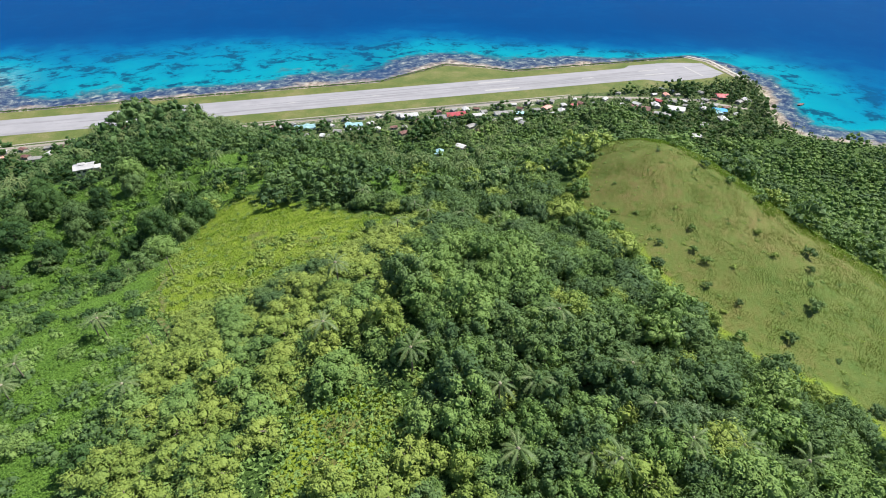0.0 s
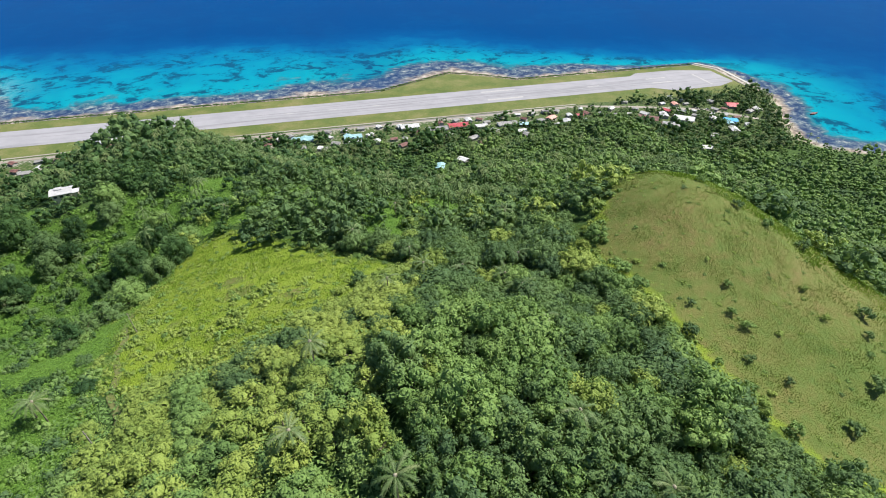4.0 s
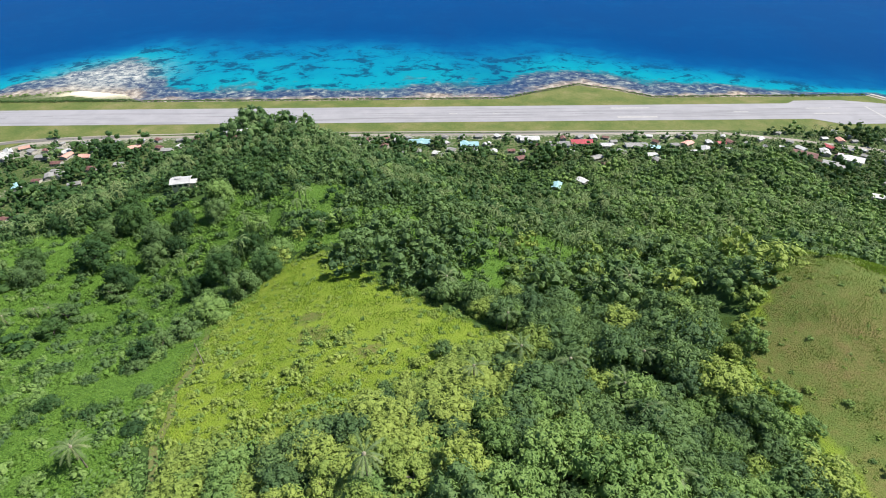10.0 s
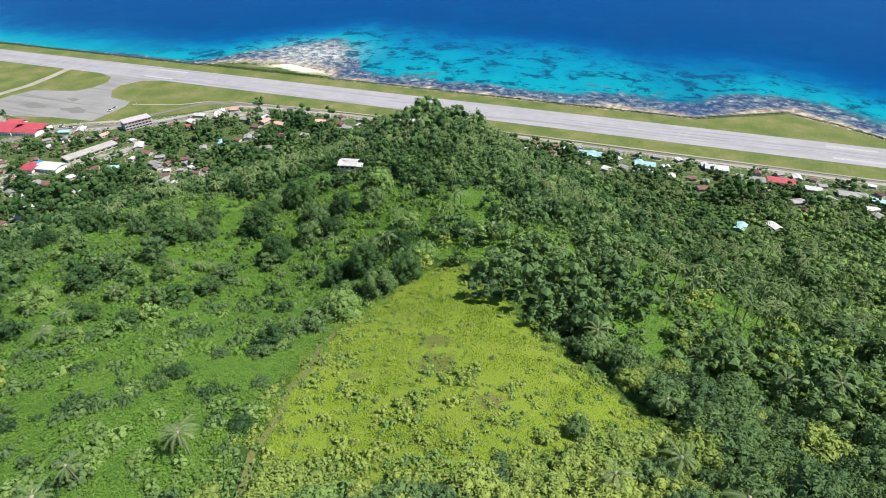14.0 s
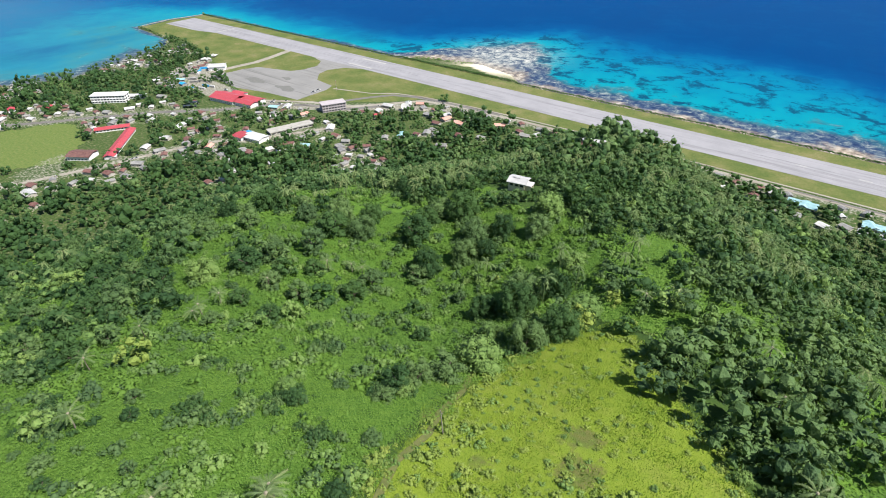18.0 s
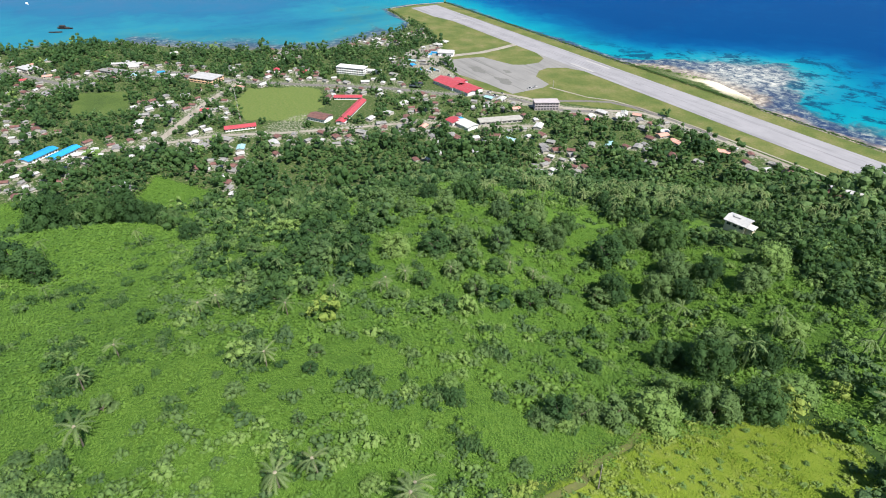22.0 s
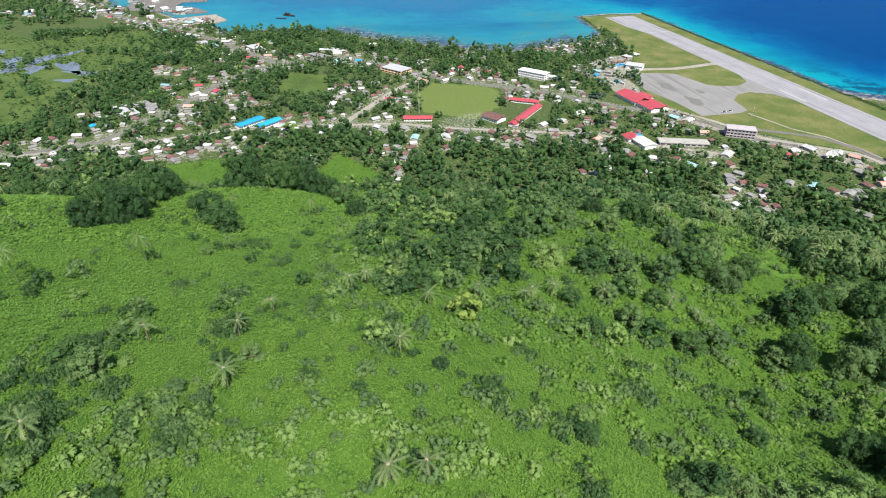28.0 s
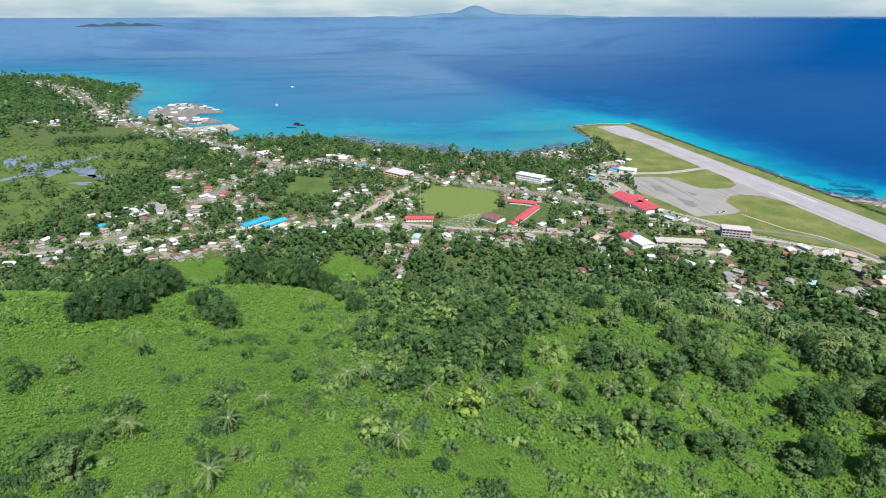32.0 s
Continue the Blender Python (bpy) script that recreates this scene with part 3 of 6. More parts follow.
tagged(strip(TRAIL, 1.7, 0.2, "footpath", surf("trodden_grass_path", (0.085, 0.105, 0.028), (0.14, 0.135, 0.05), 0.5, 0.95), True), "trodden brown-green footpath along the spur", "footpath", kind="structure")


# ---- plants ----
def ico(sub):
    bm = bmesh.new()
    bmesh.ops.create_icosphere(bm, subdivisions=sub, radius=1)
    v = np.array([q.co for q in bm.verts])
    f = np.array([[q.index for q in t.verts] for t in bm.faces])
    bm.free()
    return v, f


ICO1, ICO2 = ico(1), ico(2)


def crown(r, tall, lobes, leaves, size, core, gen, low=1.0):
    """A lumpy crown: dense hearts of foliage under many separate small leaves. Triangles only, centred over the origin, foot at z = 0."""
    V, F, n0 = [], [], 0
    cen, rad = [], []
    for k in range(lobes):
        a, q = 2.4 * k + gen.uniform(0, 1), math.sqrt((k + 0.3) / lobes)
        rr = r * gen.uniform(0.26, 0.5) * (1.0 if lobes < 8 else 0.82)
        if low < 1:
            up = low + (1 - low) * (1 - (k + 0.5) / lobes)
            q = math.sqrt(max(0.0, 1 - ((up - 0.45) / 0.62) ** 2)) * gen.uniform(0.55, 1.0)
            cen.append((math.cos(a) * q * (r - rr * 0.6), math.sin(a) * q * (r - rr * 0.6), up * tall - rr * 0.7))
            rad.append(rr)
            continue
        cen.append((math.cos(a) * q * (r - rr * 0.6), math.sin(a) * q * (r - rr * 0.6), tall - rr * 0.8 - q * q * tall * gen.uniform(0.08, 0.42)))
        rad.append(rr)
    cen, rad = np.array(cen), np.array(rad)
    cv, cf = core
    for k, (c, rr) in enumerate(zip(cen, rad)):
        lump = 1 + 0.2 * np.sin(cv[:, :1] * 5 + c[0]) * np.cos(cv[:, 1:2] * 6 + c[1]) + gen.uniform(-0.2, 0.2, (len(cv), 1))
        v = cv * lump * (rr * 0.7, rr * 0.7, rr * 0.64) + c
        mid = v[cf].mean(1)
        deep = np.linalg.norm(mid[:, None] - cen, axis=2) < rad * 0.66
        deep[:, k] = False
        ok = ~deep.any(1) & (cv[cf].mean(1)[:, 2] > -0.5)
        use = np.unique(cf[ok])
        V.append(v[use])
        F.append(np.searchsorted(use, cf[ok]) + n0)
        n0 += len(use)
    per = max(1, leaves // lobes)
    for k, (c, rr) in enumerate(zip(cen, rad)):
        d = gen.normal(size=(per, 3))
        d[:, 2] = np.abs(d[:, 2]) * 1.1 - 0.35
        d /= np.linalg.norm(d, axis=1)[:, None]
        p = c + d * rr * gen.uniform(0.76, 1.16, (per, 1))
        near = np.linalg.norm(p[:, None] - cen, axis=2) < rad * 0.8
        near[:, k] = False
        ok = ~near.any(1)
        p, d = p[ok], d[ok]
        nrm = d + gen.normal(scale=0.42, size=d.shape) + (0, 0, 0.3)
        nrm /= np.linalg.norm(nrm, axis=1)[:, None]
        u = np.cross(nrm, gen.normal(size=d.shape))
        u /= np.linalg.norm(u, axis=1)[:, None]
        w = np.cross(nrm, u)
        s = size * gen.uniform(0.6, 1.35, (len(p), 1))
        V.append(np.stack([p - u * s * 0.7 - w * s * 0.5, p - u * s * 0.7 + w * s * 0.5, p + u * s], 1).reshape(-1, 3))
        F.append(np.arange(len(p) * 3).reshape(-1, 3) + n0)
        n0 += len(p) * 3
    return np.concatenate(V), np.concatenate(F)


def merge(protos, xs, ys, zs, scale, gen, squash=None):
    """Many plants as one mesh: the turned and scaled shapes, with a tint for each plant."""
    V, F, T, n0 = [], [], [], 0
    pick = gen.integers(0, len(protos), len(xs))
    for k, (pv, pf) in enumerate(protos):
        sel = np.flatnonzero(pick == k)
        if not len(sel):
            continue
        a = gen.uniform(0, 6.28, len(sel))
        c, s = np.cos(a)[:, None], np.sin(a)[:, None]
        sc = scale[sel][:, None]
        hs = sc * (squash[sel][:, None] if squash is not None else 1)
        X = (pv[:, 0] * c - pv[:, 1] * s) * sc + xs[sel][:, None]
        Y = (pv[:, 0] * s + pv[:, 1] * c) * sc + ys[sel][:, None]
        Z = pv[:, 2] * hs + zs[sel][:, None]
        V.append(np.stack([X, Y, Z], -1).reshape(-1, 3))
        F.append((pf[None] + (np.arange(len(sel)) * len(pv))[:, None, None] + n0).reshape(-1, 3))
        T.append(np.repeat(gen.uniform(0, 1, len(sel)), len(pv)))
        n0 += len(sel) * len(pv)
    return np.concatenate(V), np.concatenate(F), np.concatenate(T)


def scatter(x0, x1, y0, y1, step, gen):
    """Jittered places over a rectangle of the plan."""
    X, Y = np.meshgrid(np.arange(x0, x1, step), np.arange(y0, y1, step))
    X = X + gen.uniform(-0.48, 0.48, X.shape) * step
    Y = Y + gen.uniform(-0.48, 0.48, Y.shape) * step
    return X.ravel(), Y.ravel()


OPEN = []


def woods(x, y):
    """How thick the trees stand: 1 in the forest, less in town and among the vines, none on grass and airfield."""
    w = np.ones(len(x))
    high = hill(x, y)
    thin = (x < 1135) & (y < -520) & (high > 8)
    w = np.where(thin, np.where(grain2(x, y, 26, 3) * 0.7 + grain2(x, y, 9, 4) * 0.3 > 0.53, 0.97, 0.06), w)
    for poly in (VINES, *GLADES):
        d = deep_in(poly, x, y)
        clump = grain2(x, y, 22, 8) * 0.55 + grain2(x, y, 8, 9) * 0.45
        w = np.where(d > -2, np.where(clump > 0.66, 0.45, 0.02), w)
    w = np.where(deep_in(SADDLE, x, y) > 0, np.where(grain2(x, y, 14, 33) * 0.6 + grain2(x, y, 6, 34) * 0.4 > 0.5, 0.9, 0.12), w)
    for poly in (SPUR_GRASS, HILL_GRASS, BARE_PATCH):
        d = deep_in(poly, x, y) + 9 * (grain2(x, y, 8, 41) - 0.5)
        w = np.where(d > -2, np.where((d < 7) & (grain2(x, y, 4, 42) > 0.62), 0.55, 0), w)
    for poly in (SCHOOL, MEADOW, BARE):
        w[deep_in(poly, x, y) > -1.0] = 0
    w[deep_in(YARD, x, y) > 2] *= 0.15
    w[deep_in(AIRFIELD, x, y) > -3] = 0
    w[deep_in(COAST, x, y) < 7] = 0
    w[deep_in(MARSH, x, y) > 0] *= 0.12
    w = np.where(in_town(x, y), w * np.where((grain2(x, y, 40, 5) > 0.42) | (x > 1600), 0.95, 0.5), w)
    for line, wid, _ in ROADS:
        w[from_line(line, x, y) < wid * 0.5 + 7] = 0
    w = np.where((x > 1200) & (x < 1660) & (y > -190), w * 0.3, w)
    w[from_line(TRAIL, x, y) < 3.0] = 0
    for ox, oy, r in OPEN:
        w[np.hypot(x - ox, y - oy) < r] = 0
    return w


LIME = [(1208, -690), (1250, -704), (1286, -688), (1304, -674), (1300, -700), (1276, -740), (1286, -810), (1195, -815), (1224, -740)]


def species(x, y, g):
    """0 mid green, 1 dark, 2 yellow-green, 3 pale, 4 deep green."""
    u = g.uniform(size=len(x))
    k = np.where(grain2(x, y, 35, 21) > 0.55, 1, 0)
    k = np.where(u < 0.3, 1 - k, k)
    k = np.where(((y > -500) | (x < 1130)) & (u < 0.6), 1, k)
    margin = deep_in(HILL_GRASS, x, y) > -4
    lime = (deep_in(LIME, x, y) > -4) | (margin & (u < 0.5))
    k = np.where((x < 1135) & (y < -520) & (g.uniform(size=len(x)) < 0.6), 4, k)
    k = np.where((y > -560) & (x < 1400) & (g.uniform(size=len(x)) < 0.5), 4, k)
    k = np.where((x > 1400) & (y < -240) & (u < 0.5), 0, k)
    k = np.where((x < 1240) & (y > -645) & (g.uniform(size=len(x)) < 0.85), np.where(u < 0.5, 4, 1), k)
    k = np.where((x > 1238) & (y > -690) & (x < 1345) & (k == 0) & (u < 0.62), 1, k)
    k = np.where((in_town(x, y) | (x < 0)) & (u < 0.9), 4, k)
    k = np.where(lime & (u < 0.62), 2, np.where((u > 0.94) & (x > 1120) & (y < -560), 2, k))
    k = np.where((np.hypot(x - 1330, y + 772) < 16) & (u < 0.3), 3, k)
    return k


LEAVES = [M_LEAF, M_DARK, M_LIME, M_PALE, M_DEEP]
gen = np.random.default_rng(11)
NEAR = [crown(4.2, 5.8, 20, 1020, 0.29, ICO1, gen) for _ in range(8)]
MID = [crown(4.5, 6.6, 9, 128, 0.58, ICO1, gen, 0.35) for _ in range(8)]
FAR = [crown(4.6, 7.4, 6, 20, 0.8, ICO1, gen, 0.3) for _ in range(8)]


# the houses that stand out, by colour of roof
HOUSES = {
    "white": [(559, -1085), (463, -1024), (492, -1030), (169, -872), (199, -743), (230, -718), (272, -700), (178, -652), (566, -683), (568, -802), (565, -788), (499, -736), (437, -692), (417, -930), (357, -217), (599, -415), (747, -393), (760, -382), (784, -414), (756, -303), (764, -221), (760, -199), (620, -446), (644, -605), (628, -476), (652, -287), (291, -307), (1399, -156), (1580, -204), (1597, -193), (1432, -280), (1719, -308), (845, -179), (1485, -178), (1711, -190), (1733, -201), (1528, -209), (1790, -268), (1284, -201)],
    "grey": [(447, -1000), (462, -975), (332, -918), (329, -898), (163, -1012), (492, -866), (474, -855), (568, -766), (408, -692), (415, -668), (440, -478), (473, -368), (432, -291), (808, -336), (831, -284), (728, -412), (804, -176), (825, -192), (656, -440), (663, -503), (527, -741), (286, -815), (383, -602), (649, -470), (801, -320), (470, -727), (549, -948), (1428, -171), (1517, -176), (1464, -214), (1566, -178), (1752, -279), (924, -213), (964, -177), (1497, -197), (1530, -226), (1300, -188), (900, -261), (1813, -199), (862, -241)],
    "rust": [(632, -408), (664, -404), (648, -390), (303, -634), (737, -410), (855, -252), (545, -928), (398, -648), (380, -976), (353, -965), (339, -945), (397, -564), (458, -848), (1370, -189), (1378, -211), (1715, -226), (1745, -211), (951, -168), (899, -225), (1469, -233), (852, -209), (1700, -213)],
    "red": [(392, -488), (375, -930), (409, -903), (362, -522), (1458, -166), (1844, -196)],
    "blue": [(283, -684), (522, -1034), (444, -318), (689, -375)],
    "aqua": [(118, -839), (363, -980), (638, -642), (772, -359), (842, -266), (638, -298), (423, -308), (280, -722), (1264, -163), (1318, -170), (1404, -289), (1800, -245), (1540, -186)],
    "pink": [(853, -190), (875, -192), (921, -167), (1583, -174)],
}
for spots in HOUSES.values():
    OPEN += [(x, y, 11.0) for x, y in spots]
OPEN += [(705, -251, 32), (568, -315, 46), (430, -418, 30), (600, -478, 26), (580, -500, 30), (556, -470, 30), (575, -628, 22), (594, -531, 22), (550, -829, 22), (412, -236, 20), (701, -381, 24), (715, -333, 26), (356, -628, 28), (787, -195, 9), (1749, -222, 18), (1705, -208, 16), (1722, -235, 15), (1846, -192, 13), (1805, -240, 13), (1262, -163, 16), (1322, -170, 14), (1428, -172, 16), (1520, -178, 16), (1135, -495, 17), (1121, -500, 15), (1134, -379, 8), (1120, -372, 8), (1028, -500, 11), (1046, -498, 8)]

# trees that stand out singly, with the reach of the crown: in the vine valley and on its rim
DEEP_CROWNS = [(940, -726, 7.5), (884, -735, 8.8), (783, -672, 9), (807, -628, 9), (819, -603, 9), (1082, -715, 5.4), (1070, -704, 5.7), (1033, -703, 5.5), (1068, -692, 6.5), (1072, -683, 5.8), (1071,
             -667, 5.9), (1042, -666, 5.5), (1030, -674, 5.7), (1105, -698, 3.4), (1108, -709, 3.2), (1027, -621, 7.3), (1010, -598, 7.9), (1043, -606, 5.9), (1025, -582, 9.1), (1064, -585,
             7.0), (1086, -587, 6.6), (1097, -579, 8.7), (1089, -564, 6.9), (1129, -606, 5.7), (1132, -619, 4.1), (1107, -640, 4.1), (1113, -657, 3.8), (1122, -673, 3.5), (1132, -658, 3.9),
             (1122, -638, 4.4), (1107, -618, 4.3), (1086, -623, 6.1), (1085, -636, 5.9), (1092, -606, 5.7), (1140, -582, 7.9), (1140, -588, 5.4), (1116, -553, 9.4), (1117, -541, 8.6), (1128,
             -538, 10.2), (1150, -567, 7.5), (1158, -561, 7.5), (1146, -553, 9), (1156, -545, 7.0), (1172, -541, 8.0), (1077, -523, 7.8), (1068, -501, 8.4), (1114, -509, 5.6), (1199, -671,
             2.8), (1197, -664, 3.5), (1199, -658, 3.6), (1196, -599, 8.5), (1191, -588, 8.8), (1203, -585, 8.6), (1212, -622, 7.6), (1218, -611, 7.6), (1203, -651, 5.0), (1143, -799, 4.1),
             (1150, -792, 3.9), (1150, -764, 2.5), (1149, -758, 3.1), (1129, -764, 2.4), (1109, -796, 2.4), (1150, -653, 2.2), (1151, -709, 2.2), (1159, -713, 1.8), (1178, -721, 1.6), (1167,
             -733, 1.7), (1183, -738, 1.5), (1177, -630, 2.6), (1167, -594, 2.7), (1184, -602, 7.0), (1078, -576, 8.5), (1120, -566, 6.5), (1366, -590, 6.5), (1343, -636, 4.7)]
OLIVE_CROWNS = [(1081, -653, 8.7), (1206, -640, 9.0), (1200, -622, 7.2), (1167, -520, 10.5), (1200, -563, 7.3), (1220, -597, 8.3), (1353, -690, 4.4)]
BIG_TREES = [(x, y, r / 4.1, k) for spots, k in ((OLIVE_CROWNS, 0), (DEEP_CROWNS[::2], 1), (DEEP_CROWNS[1::2], 2)) for x, y, r in spots]
BIG_TREES += [(992, -858, 1.8, 1), (984, -848, 1.9, 1), (970, -846, 2.4, 1), (962, -862, 2.5, 1), (948, -850, 2.5, 1), (935, -862, 2.4, 1), (922, -850, 2.5, 1), (911, -860, 2.5, 1), (900, -845, 2.4, 1), (890, -852, 2.6, 1), (962, -808, 1.6, 1), (975, -800, 1.5, 1), (988, -794, 1.4, 1), (940, -820, 1.7, 1)]
BIG_TREES += [(868, -806, 2.9, 1), (858, -792, 3.0, 1), (866, -778, 2.9, 1), (852, -772, 2.9, 1), (860, -758, 2.8, 1), (846, -748, 2.7, 1), (850, -802, 3.0, 1), (838, -780, 3.0, 1), (872, -742, 1.9, 1), (840, -915, 2.3, 1), (856, -930, 2.3, 1), (866, -945, 2.6, 1)]
OPEN += [(x, y, 2.7 * s) for x, y, s, _ in BIG_TREES]

# the rest of the town: plots along the roads and between them
hgen = np.random.default_rng(5)
taken = [q for spots in HOUSES.values() for q in spots]
spare, crowd = [], []


def free_plot(q, gap):
    if hill(*q) > 6 or deep_in(COAST, *q) < 12 or any(deep_in(z, *q) > -8 for z in (AIRFIELD, MARSH, SCHOOL, MEADOW, BARE)):
        return False
    if any(from_line(l2, *q) < w2 / 2 + 7 for l2, w2, _ in ROADS) or any(math.hypot(q[0] - u, q[1] - v) < gap for u, v in taken):
        return False
    return not any(math.hypot(q[0] - u, q[1] - v) < rr + 5 for u, v, rr in OPEN if rr > 12)


for line, wid, _ in ROADS:
    p = np.array(line, float)
    for a, b in zip(p[:-1], p[1:]):
        n = max(1, int(np.hypot(*(b - a)) / 17))
        for k in range(n):
            for side in (-1, 1):
                for deep in (15, 34):
                    t = (b - a) / np.hypot(*(b - a))
                    q = a + (b - a) * (k + hgen.uniform()) / n + np.array([-t[1], t[0]]) * side * (deep + hgen.uniform(-4, 4))
                    if hgen.uniform() > 0.25 and free_plot(q, 14):
                        taken.append(tuple(q))
                        spare.append(tuple(q))
for qx, qy in zip(*scatter(230, 900, -1060, -150, 12, hgen)):
    if hgen.uniform() < 0.8 and free_plot((qx, qy), 10.5) and grain2(qx, qy, 48, 14) > (0.8 if qx > 690 else 0.64):
        taken.append((qx, qy))
        crowd.append((qx, qy))
spare = [spare[i] for i in hgen.permutation(len(spare))]
crowd += spare[130:]
spare = spare[:130]
OPEN += [(u, v, 7.5) for u, v in spare + crowd]

# trodden pale ground round the houses and beside the roads
co = np.empty(len(ground.data.vertices) * 3, np.float32)
ground.data.vertices.foreach_get("co", co)
co = co.reshape(-1, 3)
old = np.empty(len(co), np.float32)
ground.data.attributes["gravel"].data.foreach_get("value", old)
low = np.flatnonzero((co[:, 2] < 9) & (co[:, 2] > 1.5) & (co[:, 1] < -125))
near_house = np.full(len(low), 99.0)
for u, v in taken:
    near_house = np.minimum(near_house, np.hypot(co[low, 0] - u, co[low, 1] - v))
for line, wid, _ in ROADS:
    near_house = np.minimum(near_house, from_line(line, co[low, 0], co[low, 1]) - wid * 0.3)
old[low] = np.maximum(old[low], np.where(co[low, 0] > 1600, 0.75, 1.0) * np.where(deep_in(AIRFIELD, co[low, 0], co[low, 1]) > -4, 0, 0.5 * np.clip(1.5 - near_house / 12, 0, 1)))
ground.data.attributes["gravel"].data.foreach_set("value", old)


x, y = scatter(1080, 1430, -825, -600, 4.7, gen)
r = np.hypot(x - 1268, y + 775)
ok = (r < 132) & (y > -822) & ~((y < -800) & (np.abs(x - 1270) < 45))
x, y, r = x[ok], y[ok], r[ok]
ok = gen.uniform(size=len(x)) < woods(x, y)
x, y, r = x[ok], y[ok], r[ok]
kind = species(x, y, gen)
in_vines = deep_in(VINES, x, y) > -3
kind = np.where(in_vines & (kind == 2), 4, kind)
size = np.where(in_vines, gen.uniform(0.35, 0.8, len(x)), np.where(deep_in(LIME, x, y) > 0, gen.uniform(0.7, 1.25, len(x)), np.clip(np.exp(gen.normal(-0.02, 0.24, len(x))), 0.55, 1.6)))
size = np.where(np.maximum.reduce([deep_in(p, x, y) for p in (SPUR_GRASS, HILL_GRASS, BARE_PATCH)]) > -5, size * gen.uniform(0.3, 0.65, len(x)), size)
flat = np.where(deep_in(LIME, x, y) > 0, gen.uniform(0.45, 0.75, len(x)), gen.uniform(0.75, 1.35, len(x)))
order = np.argsort(r + gen.uniform(0, 8, len(x)))
single = order[:290]
rest = order[290:]
for k, (mat, what) in enumerate(zip(LEAVES, ("mid-green", "dark green", "yellow-green", "pale grey-green", "deep green"))):
    sel = rest[kind[rest] == k]
    if len(sel):
        v, f, t = merge(NEAR, x[sel], y[sel], ground_z(x[sel], y[sel]) - 0.6, size[sel], gen, flat[sel])
        tagged(link_mesh("forest", v, f, mat, True, tint=t), f"dense {what} broadleaf trees on the hillside", "forest", kind="stuff")


def limb(bm, a, b, r0, r1, sides=6):
    a, b = Vector(a), Vector(b)
    q = (b - a).to_track_quat("Z", "Y")
    rings = [[bm.verts.new(p + q @ Vector((rr * math.cos(6.2832 * k / sides), rr * math.sin(6.2832 * k / sides), 0))) for k in range(sides)] for p, rr in ((a, r0), (b, r1))]
    for k in range(sides):
        bm.faces.new([rings[0][k], rings[0][(k + 1) % sides], rings[1][(k + 1) % sides], rings[1][k]])
    bm.faces.new(rings[1])


def tree(mat, label, g, crown_args):
    base = new("tree")
    bm = bmesh.new()
    limb(bm, (0, 0, -1.5), (0.1, 0, 2.4), 0.28, 0.2)
    for k in range(4):
        a = 1.57 * k + g.uniform(0, 1)
        limb(bm, (0.1, 0, 2.2), (1.7 * math.cos(a), 1.7 * math.sin(a), 4.2), 0.16, 0.06, 5)
    part("trunk", bm, M_BARK, base)
    v, f = crown(*crown_args, g, 0.2 if crown_args[2] > 15 else 1.0)
    link_mesh("crown", v, f, mat, True, base, tint=np.full(len(v), g.uniform()))
    return tagged(base, label, "tree", "trees on the hillside")


kinds = [(M_LEAF, "mid-green broadleaf tree with a rounded leafy crown"), (M_DARK, "dark green broadleaf tree with dense glossy crown"), (M_LIME, "yellow-green low bushy tree by the grassy spur"), (M_PALE, "pale grey-green tree with silvery leaves"), (M_DEEP, "deep green tree with a dark leafy crown among vines")]
trees = {}
for k, (mat, label) in enumerate(kinds):
    trees[k] = [tree(mat, label, gen, (4.1, 6.2, 20, 1050, 0.33, ICO1)) for _ in range(2 if k < 3 else 1)]
used = set()
for i in single:
    k = int(kind[i])
    j = int(gen.integers(0, len(trees[k])))
    m = pose(x[i], y[i], float(ground_z(x[i], y[i])) - 0.6, 0, 0, float(gen.uniform(0, 360))) @ Matrix.Diagonal((size[i], size[i], size[i] * flat[i], 1))
    src = trees[k][j]
    if (k, j) not in used:
        src.matrix_basis = pose(x[i], y[i], float(ground_z(x[i], y[i])) - 0.6, 0, 0, 40)
        used.add((k, j))
    else:
        copy_thing(src, m)
for k in trees:
    for j, src in enumerate(trees[k]):
        if (k, j) not in used:
            src.matrix_basis = pose(1330 + 3 * k, -775 - 4 * j, float(ground_z(1330, -775)) - 0.6)

BUSHY = {}
for k, mat, small, large in ((0, M_LEAF, "broad mid-green tree clothed in leaves to the ground", "wide round mid-green tree standing over the valley"), (1, M_DEEP, "tall dark green tree draped in vines down to the ground", "large dark green tree with a heavy many-lobed crown"), (2, M_DARK, "green tree wrapped in climbing vines to its foot", "large green tree with an uneven spreading crown")):
    BUSHY[k] = [tree(mat, small, gen, (3.5, 6.6, 18, 1100, 0.3, ICO1)), tree(mat, small, gen, (3.5, 7.4, 22, 1100, 0.3, ICO1))], [tree(mat, large, gen, (8.4, 12.5, 36, 4200, 0.44, ICO1)), tree(mat, large, gen, (8.4, 11.0, 30, 4200, 0.44, ICO1))]
placed = set()
for n, (bx, by, s, k) in enumerate(BIG_TREES):
    big = s > 1.65
    src = BUSHY[k][big][n % 2]
    q = s * (3.5 / 8.4 if big else 1.0)
    q *= 1.15 if bx < 1000 else 1.0
    tall = q * (1.1 if bx < 1000 else 0.92) * gen.uniform(0.85, 1.15)
    m = pose(bx, by, float(ground_z(bx, by)) - 0.8, 0, 0, float(gen.uniform(0, 360))) @ Matrix.Diagonal((q, q, tall, 1))
    if src.name in placed:
        copy_thing(src, m)
    else:
        src.matrix_basis = m
        placed.add(src.name)


